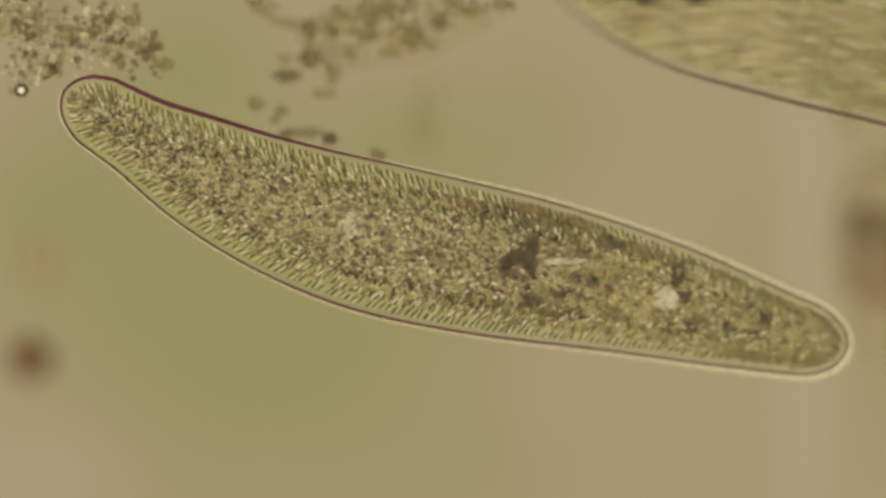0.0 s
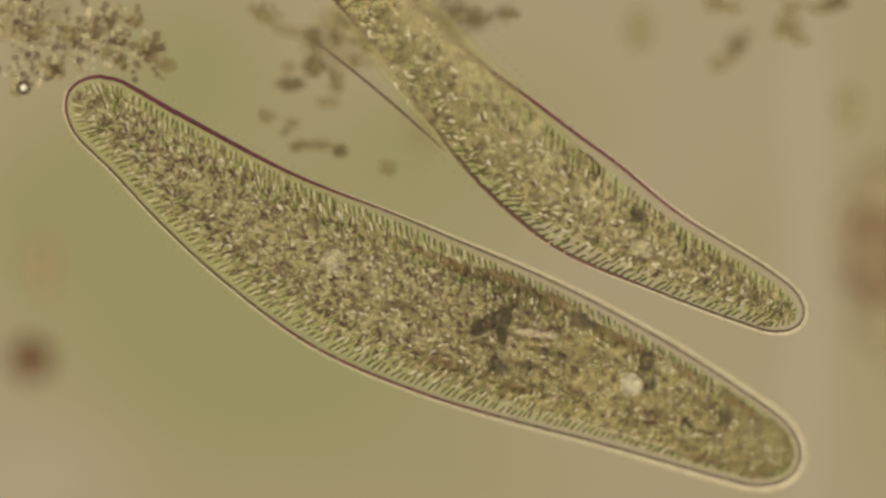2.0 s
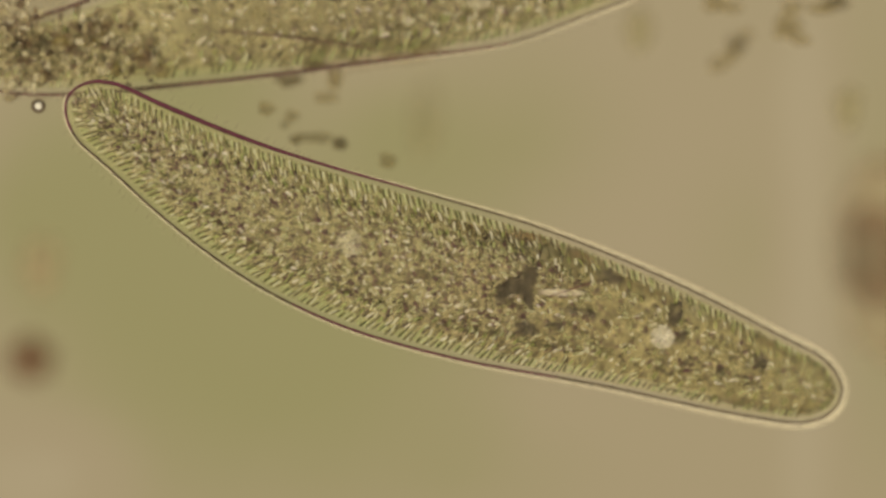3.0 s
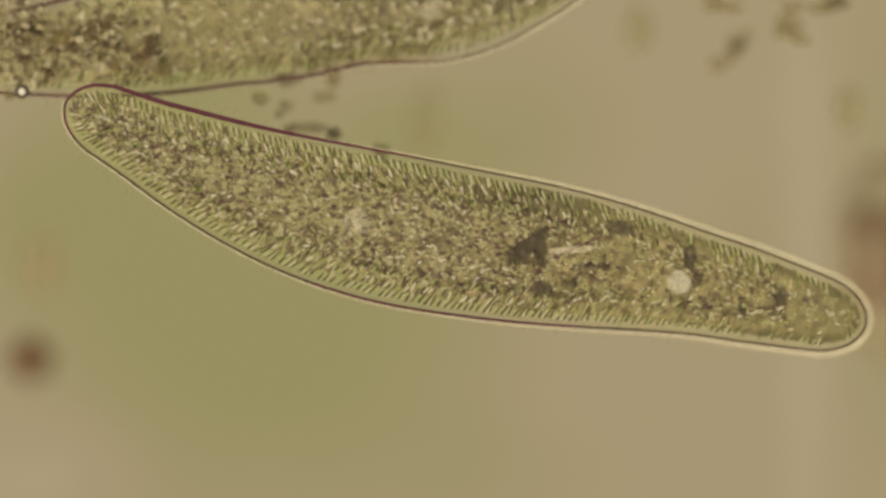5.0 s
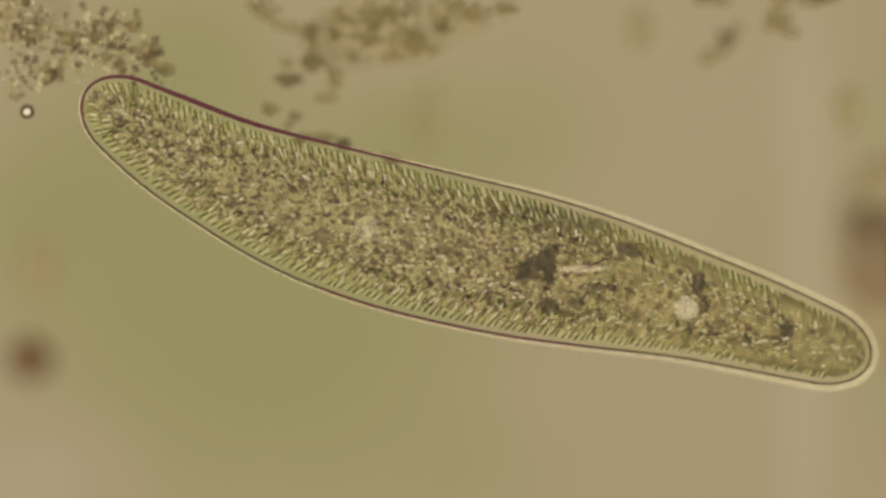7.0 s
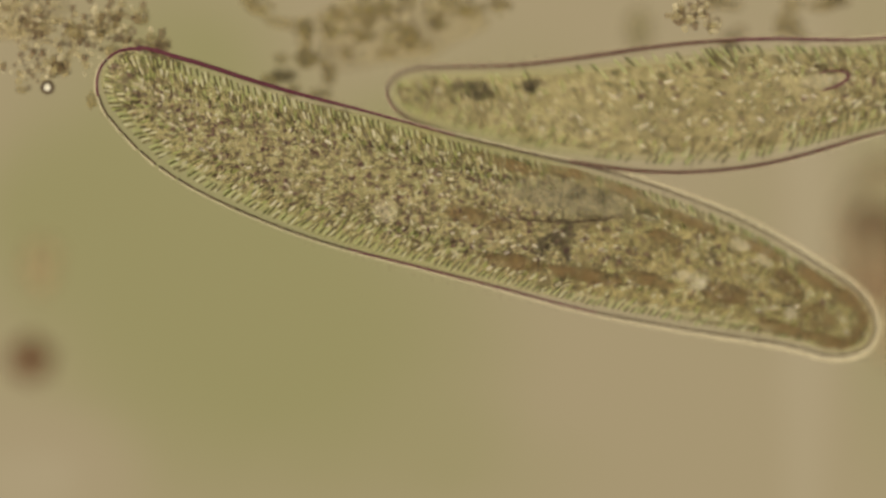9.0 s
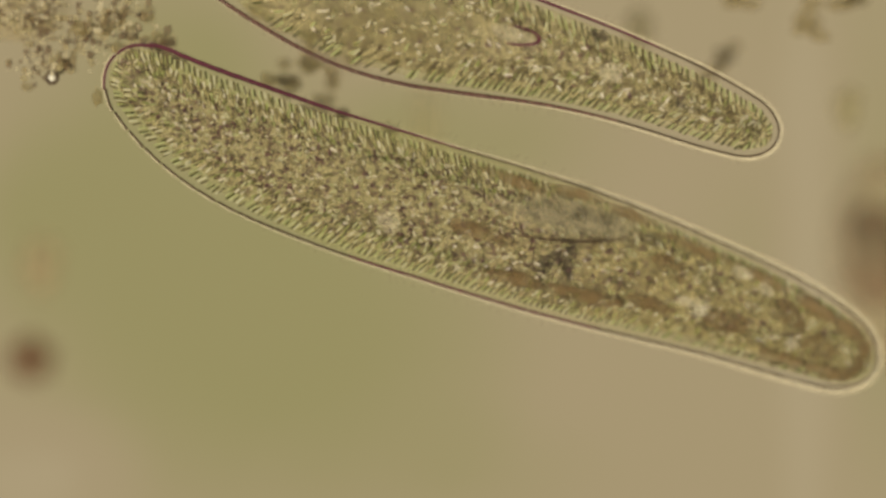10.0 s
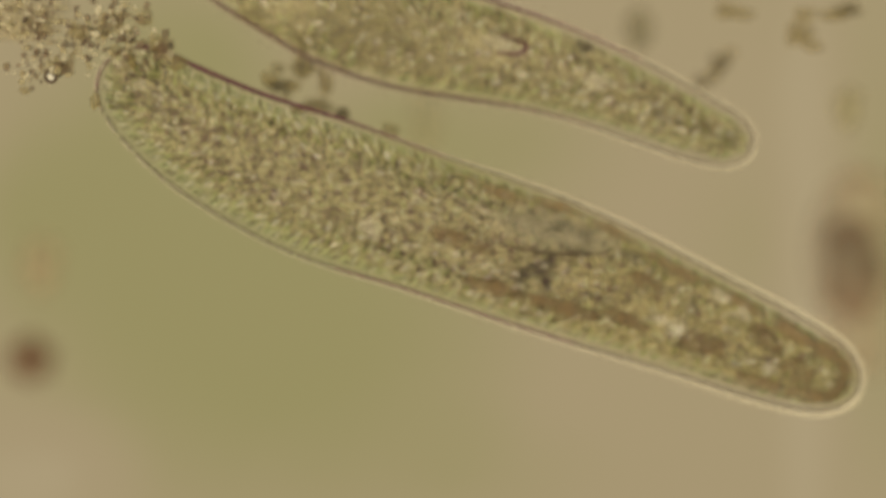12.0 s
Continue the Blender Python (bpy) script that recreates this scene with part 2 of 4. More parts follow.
class Body:
    """A cell's straight plan: x from head (u = 0) to tail, y to its upper side."""

    def __init__(self, length, width, flat, segments):
        self.length, self.width, self.flat, self.n = length, width, flat, segments
        self.mid = (np.arange(segments) + 0.5) / segments

    def x(self, u):
        return (np.asarray(u) - 0.5) * self.length

    def cuts(self, i, more=4):
        a, b = i / self.n, (i + 1) / self.n
        t = np.linspace(0, 1, more + 1)
        if i == 0:
            t = 1 - np.cos(np.linspace(0, 1, 13) * math.pi / 2)
        if i == self.n - 1:
            t = np.sin(np.linspace(0, 1, 13) * math.pi / 2)
        return a + (b - a) * t

    def outline(self, u, side):
        """A point of the outline and its outward way, in the plan."""
        u = np.asarray(u, float)
        e = 1e-4
        tx = np.full_like(u, 2 * e * self.length)
        ty = self.width(np.clip(u + e, 0, 1)) - self.width(np.clip(u - e, 0, 1))
        nx, ny = -ty, tx
        m = np.hypot(nx, ny)
        return self.x(u), side * self.width(u), nx / m, side * ny / m


def shell_piece(body, i, inset, material, name, sides=28):
    us = body.cuts(i)
    x0 = body.x(body.mid[i])
    rings = []
    ang = np.arange(sides) * 2 * math.pi / sides
    for u in us:
        w = max(0.02, float(body.width(u)) - inset)
        h = w * body.flat
        x = body.x(u)
        if inset:
            x = np.clip(x, body.x(0) + inset, body.x(1) - inset)
        rings.append(np.stack([np.full(sides, x - x0), w * np.cos(ang), h * np.sin(ang)], 1) * PX)
    return mesh(name, *skin(rings), material)


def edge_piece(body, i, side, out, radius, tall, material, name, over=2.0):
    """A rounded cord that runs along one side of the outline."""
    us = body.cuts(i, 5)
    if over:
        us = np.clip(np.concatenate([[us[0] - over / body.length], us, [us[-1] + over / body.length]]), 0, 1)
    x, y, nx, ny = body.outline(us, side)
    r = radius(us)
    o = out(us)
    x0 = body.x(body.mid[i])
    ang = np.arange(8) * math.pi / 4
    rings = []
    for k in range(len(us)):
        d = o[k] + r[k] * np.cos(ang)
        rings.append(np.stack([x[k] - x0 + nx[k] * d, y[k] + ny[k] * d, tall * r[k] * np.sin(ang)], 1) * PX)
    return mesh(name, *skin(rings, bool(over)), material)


def halo_piece(body, i, side, rad, halo_size, name):
    """The bright optical halo along one side, painted as clear tubes of four widths, one in another."""
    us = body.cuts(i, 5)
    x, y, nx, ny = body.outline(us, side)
    r, c = rad(us), halo_size(us)
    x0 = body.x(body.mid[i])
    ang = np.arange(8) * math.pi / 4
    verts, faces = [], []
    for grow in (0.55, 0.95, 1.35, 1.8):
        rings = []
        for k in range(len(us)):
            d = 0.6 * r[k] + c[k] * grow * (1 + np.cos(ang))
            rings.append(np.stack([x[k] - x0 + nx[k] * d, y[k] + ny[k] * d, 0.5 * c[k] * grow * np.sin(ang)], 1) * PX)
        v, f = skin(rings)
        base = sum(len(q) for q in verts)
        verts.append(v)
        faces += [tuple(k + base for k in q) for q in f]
    return mesh(name, np.concatenate(verts), faces, M_HALO)


def cortex(body, i, rng, density, long_, wide, gap, fade):
    """Rods that stand in the cortex, pointing inwards, over the upper half of one segment."""
    us = body.cuts(i)
    a, b = us[0], us[-1]
    span = (b - a) * body.length
    wm = float(body.width((a + b) / 2))
    n = int(span * wm * math.pi * 0.62 * density)
    k = np.arange(n) + rng.random()
    u = a + (b - a) * ((k * 0.7548777 + rng.normal(size=n) * 0.02) % 1)
    th = math.pi * (-0.14 + 1.28 * ((k * 0.5698403) % 1))
    w = body.width(u)
    keep = (rng.random(n) < 0.62 + 0.5 * np.abs(np.cos(th))) & (rng.random(n) < w / (wm * 1.1 + 1e-6)) & (rng.random(n) < fade(u)) & (w > gap + 6) & (np.abs(np.cos(th)) * w < w - 44)
    u, th, w = u[keep], th[keep], w[keep]
    _, _, nx, ny = body.outline(u, 1)
    h = w * body.flat
    # outward way of the flattened body
    oy, oz = np.cos(th) / w, np.sin(th) / h
    m = np.hypot(oy, oz)
    oy, oz = oy / m, oz / m
    ox = nx * np.abs(np.cos(th))
    lat = np.abs(np.cos(th))
    way = -np.stack([ox, oy, oz * 0.30], 1)
    way += rng.normal(size=way.shape) * (0.26, 0.26, 0.10) * (1.15 - 0.8 * lat ** 3)[:, None]
    way[:, 0] += 0.40
    length = long_ * rng.uniform(0.5, 1.1, len(u))
    length = np.minimum(length * (0.60 + 0.30 * lat ** 2), 0.9 * w + 4)
    g = gap * (0.2 + 0.8 * lat) + rng.uniform(0, 5, len(u))
    p = np.stack([body.x(u), w * np.cos(th), h * np.sin(th)], 1)
    wn = way / np.linalg.norm(way, axis=1, keepdims=True)
    p = p + wn * (g + length / 2)[:, None]
    p[:, 0] -= body.x(body.mid[i])
    return scatter("trichocysts", ROD, p * PX, way, length * PX, wide * rng.uniform(0.6, 1.25, len(u)) * PX, M_ROD, rng)


def palisade(body, i, rng, side, long_, wide, step, gap, fade, dark):
    """Ordered rods along one side, leaning back from the edge: light ones, or dark ones that paint the shade in the
    gaps between them; an outer row and two looser inner ones.
    """
    us = body.cuts(i)
    a, b = us[0], us[-1]
    # even steps along the outline, also round the ends
    fine = a + (b - a) * (np.linspace(0, 1, 200) if 0 < i < body.n - 1 else
                          (1 - np.cos(np.linspace(0, 1, 200) * math.pi / 2) if i == 0 else np.sin(np.linspace(0, 1, 200) * math.pi / 2)))
    arc = np.concatenate([[0], np.cumsum(np.hypot(np.diff(body.x(fine)), np.diff(body.width(fine))))])
    pl, wy, ln = [], [], []
    for row in (0, 1, 2):
        n = max(2, round(arc[-1] / ((step + 0.8 * row) * np.interp(a, (0, .5, 1), (0.92, 1, 1.25)))))
        u = np.interp((np.arange(n) + 0.5 * dark + 0.25 + rng.normal(size=n) * (0.10 + 0.06 * row)) * arc[-1] / n, arc, fine)
        u = u[rng.random(len(u)) < fade(u) * (1.25 if dark else np.interp(u, (0.6, 0.85), (1, 0.85)))]
        x, y, nx, ny = body.outline(u, side)
        w = body.width(u)
        le = np.minimum(long_ * (1 - 0.2 * row) * rng.uniform(0.65, 1.15, len(u)) * (1 - 0.2 * np.clip((u - 0.6) / 0.4, 0, 1)), 0.5 * w + 4)
        g = gap + row * 16 + rng.uniform(0, 4 + 6 * row, len(u))
        j = 0.10 + 0.10 * row
        lean = 0.60 * (1 - 0.8 * (u < 0.012))
        way = np.stack([-nx + lean + rng.normal(size=len(u)) * j, -ny + rng.normal(size=len(u)) * j, rng.normal(size=len(u)) * 0.08 + 0.12], 1)
        way /= np.linalg.norm(way, axis=1, keepdims=True)
        p = np.stack([x - nx * g, y - ny * g, body.flat * w * (0.40 + 0.20 * row + 0.03 * dark)], 1) + way * (le / 2)[:, None]
        p[:, 0] -= body.x(body.mid[i])
        pl.append(p)
        wy.append(way)
        ln.append(le)
    ln = np.concatenate(ln)
    return scatter("cortex_band", ROD, np.concatenate(pl) * PX, np.concatenate(wy), ln * PX, wide * rng.uniform(0.75, 1.2, len(ln)) * PX,
                   M_GAP_SHADE if dark else M_ROD_LIGHT, rng)


def filling(body, i, rng, count, size, material, name, low=-0.2, high=0.85, inset=30, where=None):
    """Granules inside one segment."""
    us = body.cuts(i)
    u = rng.uniform(us[0], us[-1], count)
    w = np.maximum(body.width(u) - inset, 1)
    y = rng.uniform(-1, 1, count) * w
    z = rng.uniform(low, high, count) * np.sqrt(np.maximum(0, 1 - (y / (w + 1e-6)) ** 2)) * w * body.flat
    keep = body.width(u) > inset + 4
    if where is not None:
        keep &= rng.random(count) < where(u, y / w)
    p = np.stack([body.x(u) - body.x(body.mid[i]), y, z], 1)[keep]
    s = rng.uniform(0.5, 1.3, len(p)) * size
    return scatter(name, LUMP, p * PX, rng.normal(size=p.shape) * (1, 1, 0.3), s * rng.uniform(1, 1.7, len(p)) * PX,
                   s * PX, material, rng, 0.08)


def fringe(body, i, rng, long_, step):
    """Fine hairs round the outline of one segment."""
    us = body.cuts(i)
    n = max(4, int((us[-1] - us[0]) * body.length / step))
    pl, wy, ln = [], [], []
    for side in (-1, 1):
        u = us[0] + (us[-1] - us[0]) * rng.random(n)
        x, y, nx, ny = body.outline(u, side)
        le = long_ * rng.uniform(0.6, 1.2, n)
        way = np.stack([nx + rng.normal(size=n) * 0.25 + 0.35, ny + rng.normal(size=n) * 0.15, rng.normal(size=n) * 0.2], 1)
        way /= np.linalg.norm(way, axis=1, keepdims=True)
        pl.append(np.stack([x - body.x(body.mid[i]), y, 0 * x], 1) + way * (le / 2 + 2)[:, None])
        wy.append(way)
        ln.append(le)
    ln = np.concatenate(ln)
    return scatter("cilia", ROD, np.concatenate(pl) * PX, np.concatenate(wy), ln * PX, np.full(len(ln), 1.1 * PX), M_CILIA, rng)


def organ(body, segs, name, u, off, a, b, turn, height, material, label, seed, bumps=0.2, thick=0.35):
    """A rounded body inside a cell; off is towards the cell's lower side, height in parts of its half depth."""
    i = min(body.n - 1, int(u * body.n))
    bm = bmesh.new()
    bmesh.ops.create_icosphere(bm, subdivisions=3, radius=1.0)
    for v in bm.verts:
        s = 1 + bumps * 1.6 * noise.noise(v.co * 1.6 + Vector((seed * 5.1, 1.3, 0)))
        v.co = Vector((v.co.x * a * s, v.co.y * b * s, v.co.z * min(a, b) * thick)) * PX
    bmesh.ops.rotate(bm, verts=bm.verts, cent=(0, 0, 0), matrix=Matrix.Rotation(radians(-turn), 3, "Z"))
    bmesh.ops.translate(bm, verts=bm.verts, vec=Vector((body.x(u) - body.x(body.mid[i]), -off,
                                                        height * float(body.width(u)) * body.flat)) * PX)
    me = bpy.data.meshes.new(name)
    bm.to_mesh(me)
    bm.free()
    me.materials.append(material)
    me.shade_smooth()
    ob = part(name, me, segs[i], label, "stuff")
    return ob


def crystals(body, segs, u, off, shape, height, label, seed, size=9.0, dense=1.0):
    """A cluster of dark crystal grains inside a cell, filling an outline of (along, towards the lower side)."""
    rng = np.random.default_rng(seed)
    i = min(body.n - 1, int(u * body.n))
    poly = np.array(shape, float)
    lo, hi = poly.min(0), poly.max(0)
    n = int(dense * (hi - lo).prod() / 26)
    p = rng.uniform(lo, hi, (n, 2))
    inside = np.zeros(n, bool)
    for (x0, y0), (x1, y1) in zip(poly, np.roll(poly, -1, 0)):
        cross = (y0 > p[:, 1]) != (y1 > p[:, 1])
        inside ^= cross & (p[:, 0] < (x1 - x0) * (p[:, 1] - y0) / (y1 - y0 + 1e-9) + x0)
    p = p[inside] + rng.normal(size=(inside.sum(), 2))
    z = height * float(body.width(u)) * body.flat + rng.normal(size=len(p)) * 4
    q = np.stack([body.x(u) - body.x(body.mid[i]) + p[:, 0], -off - p[:, 1], z], 1)
    s = size * rng.uniform(0.5, 1.4, len(q))
    grains_mesh = scatter("dark_inclusion", LUMP, q * PX, rng.normal(size=q.shape) * (1, 1, 0.2), s * 1.4 * PX, s * PX, M_DARK, rng, 0.10)
    return part("dark_inclusion", grains_mesh, segs[i], label, "stuff")


def crystal_mass(body, segs, u, off, shape, height, label):
    """A flat rounded slab in an outline of (along, towards the lower side), thinner to its rim."""
    i = min(body.n - 1, int(u * body.n))
    poly = np.array(shape, float)
    for _ in range(1):
        nxt = np.roll(poly, -1, 0)
        poly = np.stack([0.75 * poly + 0.25 * nxt, 0.25 * poly + 0.75 * nxt], 1).reshape(-1, 2)
    mid = poly.mean(0)
    x0, z0 = body.x(u) - body.x(body.mid[i]), height * float(body.width(u)) * body.flat
    rings = []
    for k, z in ((0.80, -5), (1.0, -2), (1.0, 1), (0.82, 4)):
        q = mid + (poly - mid) * k
        rings.append(np.stack([x0 + q[:, 0], -off - q[:, 1], np.full(len(q), z0 + z)], 1) * PX)
    return part("dark_inclusion", mesh("dark_inclusion", *skin(rings, True), M_DARK_SOFT, False), segs[i], label)


def oval(a, b, turn):
    t, k = np.arange(16) * math.pi / 8, radians(turn)
    x, y = a * np.cos(t), b * np.sin(t) * (1 + 0.25 * np.sin(3 * t + a))
    return np.stack([x * math.cos(k) - y * math.sin(k), x * math.sin(k) + y * math.cos(k)], 1)


def build_cell(body, seed, label, upper_edge, lower_edge, edges, halos, rods, rod_fade, brown_zone, endo, grain_count, skin_gap, rim=False):
    """A cell in rigid segments. Each carries its inside, and along both flanks a painted optical edge line, a painted
    halo and rods that slide as the cell swells.
    """
    rng = np.random.default_rng(seed)
    cell = tagged(new("ciliate"), label, "ciliate", "slipper-shaped ciliates")
    segs, flanks = [], []
    for i in range(body.n):
        u = body.mid[i]
        seg = part("body_segment", shell_piece(body, i, skin_gap(u), M_SHELL, "body_segment"), cell, "clear pale green outer skin")
        seg.location.x = body.x(u) * PX
        segs.append(seg)
        part("endoplasm", shell_piece(body, i, 24, endo[int(u > 0.50) + int(u > 0.62)], "endoplasm", 20), seg, "translucent brown inner body")
        flank = []
        for side, rad, paint, halo_size in ((1, upper_edge, edges[0], halos[0]), (-1, lower_edge, edges[1], halos[1])):
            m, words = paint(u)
            # darkening of the skin seen edge-on, painted as a dark cord
            flank.append((side, part("optical_edge", edge_piece(body, i, side, lambda v: 0 * v, rad, 1.4, m, "optical_edge"), seg, words)))
            # halo of light outside the outline, built as pale tubes
            flank.append((side, part("edge_halo", halo_piece(body, i, side, rad, halo_size, "edge_halo"), seg, "soft cream light halo painted along the edge")))
            if rim and u > 0.78:
                for deep, wide in ((19, 1.0), (21, 0.6)):
                    flank.append((side, part("tail_rim", edge_piece(body, i, side, lambda v: -deep + 0 * v, lambda v: wide * np.interp(v, (.78, .92, 1), (1.5, 6, 8)), 0.5, M_RIM, "tail_rim", 0), seg, "soft brown rim in the tail")))
            for dark in (0, 1):
                me = palisade(body, i, rng, side, rods[1], rods[2] * (0.84 + 0.04 * dark), rods[4], rods[3], rod_fade, dark)
                flank.append((side, part("cortex_band", me, seg, "dark fillers painting the shade between light rods" if dark else "light green rods along the edge", "stuff")))
        flanks.append(flank)
        part("cortex_layer", cortex(body, i, rng, *rods[:4], rod_fade), seg, "fine green and brown rods", "stuff")
        part("granule_mass", filling(body, i, rng, grain_count, 9.5, M_GRAIN, "granules", where=lambda v, q: (1.0 - 0.6 * brown_zone(v, q)) * np.clip(0.35 + rod_fade(v), 0, 1)), seg, "fine brown and cream granules", "stuff")
        part("food_grain_mass", filling(body, i, rng, 80, 14.0, M_BROWN, "food_grains", -0.1, 0.98, 30, brown_zone), seg, "brown food grains", "stuff")
        part("cilia_fringe", fringe(body, i, rng, 15, 8), seg, "faint hair fringe", "stuff")
    return cell, segs, flanks


PURPLE, OLIVE, BROWN = (M_EDGE, "dark purple optical edge line"), (M_EDGE_PALE, "thin olive optical edge line"), (M_EDGE_BROWN, "soft brown optical edge line")


def fibre(body, segs, name, points, radius, material, label, height):
    """A thin curved thread inside a cell through points of (u, towards the lower side), tapered at both ends."""
    us, offs = np.array(points, float).T
    i = min(body.n - 1, int(us.mean() * body.n))
    t = np.linspace(0, 1, 25)
    k = np.linspace(0, 1, len(us))
    u, off = np.interp(t, k, us), np.interp(t, k, offs)
    smooth = np.ones(7) / 7
    off = np.convolve(np.pad(off, 3, "edge"), smooth, "valid")
    rings = []
    for a, b, q in zip(u, off, t):
        r = radius * math.sin(math.pi * min(max(q, 0.02), 0.98)) ** 0.5
        c = (body.x(a) - body.x(body.mid[i]), -b, height * float(body.width(a)) * body.flat)
        rings.append(np.array([(c[0], c[1] + r * math.cos(g), c[2] + r * math.sin(g)) for g in np.arange(6) * math.pi / 3]) * PX)
    return part(name, mesh(name, *skin(rings, True), material), segs[i], label)


def long_cell():
    width = smooth_profile((0, .06, .12, .21, .30, .39, .48, .57, .66, .75, .84, .92, 1),
                           (53.7, 72.4, 91.3, 107.6, 120.9, 129.1, 130.4, 128.9, 119.7, 105.2, 90.5, 74.7, 54.4), 0.05, 0.055)
    body = Body(1490, width, 0.42, SEG)
    up = lambda u: np.interp(u, (0, .02, .1, .2, .3, .42, .5, 1), (2.4, 3.4, 4.3, 4.0, 2.8, 2.0, 1.8, 1.7))
    low = lambda u: np.interp(u, (0, .02, .1, .3, .42, .6, .75, 1), (2.4, 2.2, 2.0, 2.0, 2.4, 2.2, 1.8, 1.7))
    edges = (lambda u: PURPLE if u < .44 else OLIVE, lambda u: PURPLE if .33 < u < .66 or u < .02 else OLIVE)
    halo_size = (lambda u: np.interp(u, (0, .3, .45, .6, .75, 1), (0.5, 0.4, 1.4, 2.4, 3.2, 4.2)),
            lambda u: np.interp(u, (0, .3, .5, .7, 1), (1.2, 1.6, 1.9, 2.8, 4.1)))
    fade = lambda u: np.interp(u, (0, .45, .58, .68, .8, .9, 1), (1, 1, .9, .75, .7, .65, .6))
    zone = lambda u, v: np.interp(u, (0, .5, .62, .85, .93, 1), (.03, .15, .75, .9, .8, .6))
    cell, segs, flanks = build_cell(body, 11, "long slipper-shaped olive ciliate with a dark purple optical edge line", up, low, edges, halo_size,
                                    (1 / 17.0, 24, 5.0, 8.5, 11.0), fade, zone, (M_ENDO, M_ENDO_WARM, M_ENDO_BROWN), 44,
                                    lambda u: float(np.interp(u, (0, .05, .11, .2, .3, .45, .54, .62, .75, 1), (6, 9, 14, 10, 6, 9, 9, 7, 5, 5))), True)
    moves = []                  # a part, and how far it slides to the lower side and sinks in the second half
    tri = ((-38, 2), (-24, -8), (-8, -24), (8, -40), (22, -48), (23, -20), (26, 0), (34, 26), (21, 24), (6, 2), (-10, 10), (-24, 36), (-34, 26))
    moves.append((crystals(body, segs, .581, 0, tri, 1.05, "dark olive three-cornered cluster of crystals", 41, 5.5, 2.6), 22, -0.02))
    moves.append((crystal_mass(body, segs, .581, 0, tri, 1.08, "dark olive body of the crystals"), 22, -0.02))
    for u, off, a, b, turn, h, late, label in ((.682, -66, 26, 11, 10, .85, 0, "dark brown cluster of crystals"),
                                               (.770, -40, 12, 24, -8, .98, 18, "dark grey cluster of crystals"),
                                               (.786, -6, 8, 18, 10, .98, 18, "dark grey cluster of crystals"),
                                               (.655, 10, 38, 5, -6, 1.0, 14, "dark thin streak of crystals"),
                                               (.603, 62, 22, 11, 20, .95, 10, "brown cluster of crystals"),
                                               (.634, 42, 14, 12, 30, .95, 10, "small brown cluster of crystals"),
                                               (.800, 40, 12, 9, 0, .95, 10, "small brown cluster of crystals"),
                                               (.888, -8, 14, 15, 10, .95, 8, "small brown cluster of crystals"),
                                               (.845, 30, 11, 8, 0, .95, 8, "small brown cluster of crystals")):
        moves.append((crystals(body, segs, u, off, oval(a, b, turn), h, label, int(u * 1000), 6.5, 1.5 if a * b > 300 else 1.1), late, -0.03))
        if a * b > 180:
            moves.append((crystal_mass(body, segs, u, off, oval(a * .9, b * .9, turn), h + .08, "dark body of the crystals"), late, -0.03))
    for u, off, r, m, late in ((.372, 2, 25, M_VAC, 36), (.764, 8, 22, M_VAC_BRIGHT, 16)):
        moves.append((organ(body, segs, "contractile_vacuole", u, off, r, r * 0.92, 20, 1.02, m, "pale round vacuole", u * 9, 0.12, 0.4), late, -0.02))
    moves.append((organ(body, segs, "pale_slit", .632, -16, 44, 7, -14, 1.06, M_SLIT, "pale slit beside the crystal", 3.0, 0.1), 20, -0.10))
    moves.append((fibre(body, segs, "fibre", ((.616, 0), (.640, -24), (.666, -50)), 1.6, M_EDGE, "thin purple thread from the crystal", 1.06), 16, -0.08))
    moves.append((organ(body, segs, "food_vacuole", .945, 0, 46, 30, 0, .9, M_OLIVE, "pale olive vacuole in the tail", 4.0, 0.2), 0, 0.0))
    tail = []
    for u, off, a, b, turn in ((.74, -78, 60, 9, 6), (.82, -68, 50, 9, 8), (.90, -52, 46, 12, 8), (.945, -42, 34, 12, 16), (.974, -14, 12, 28, 0), (.972, 18, 13, 24, 20), (.94, 44, 40, 13, -10),
                               (.88, 56, 44, 11, -6), (.50, -96, 64, 9, 4), (.57, -106, 60, 8, 0), (.65, -98, 50, 9, 6), (.71, -30, 36, 15, 20), (.80, 30, 44, 18, -8), (.87, -22, 34, 16, 12),
                               (.92, 10, 32, 20, 0), (.62, 66, 64, 12, -4), (.54, 72, 54, 12, -4), (.70, 44, 44, 12, 0), (.48, 10, 60, 14, 0)):
        tail.append(organ(body, segs, "food_vacuole", u, off, a, b, turn, 1.0, M_TAIL, "brown vacuole along the tail", u * 17, 0.3))
    for u, off, a, b, turn in ((.796, -62, 20, 11, 0), (.832, -50, 17, 9, 20), (.742, 20, 18, 10, 0), (.885, 24, 12, 10, 0)):
        tail.append(organ(body, segs, "pale_vacuole", u, off, a, b, turn, 1.08, M_VAC, "pale cream vacuole in the tail", u * 23, 0.3))
    groove = [organ(body, segs, "oral_groove", .580, -62, a, b, -6, 1.05 + h, M_LENS, "pale lens-shaped mouth groove", 3.5 + h, 0.2) for a, b, h in ((135, 38, 0), (112, 29, 0.05), (84, 19, 0.1))]
    lip = fibre(body, segs, "groove_lip", ((.505, 0), (.55, -10), (.58, -20), (.61, -30), (.635, -46), (.655, -66)), 2.3, M_EDGE_PALE, "dark thin lip of the mouth groove", 1.25)
    return (cell, segs, body, lambda t: np.interp(t, (0, 2.5, 3.5, 5.3, 7.2, 8.8, 11.8, 12), (7.5, 8, 5.5, 3.5, 3.5, 10, 10, 3)), flanks), moves, (*groove, lip), tail


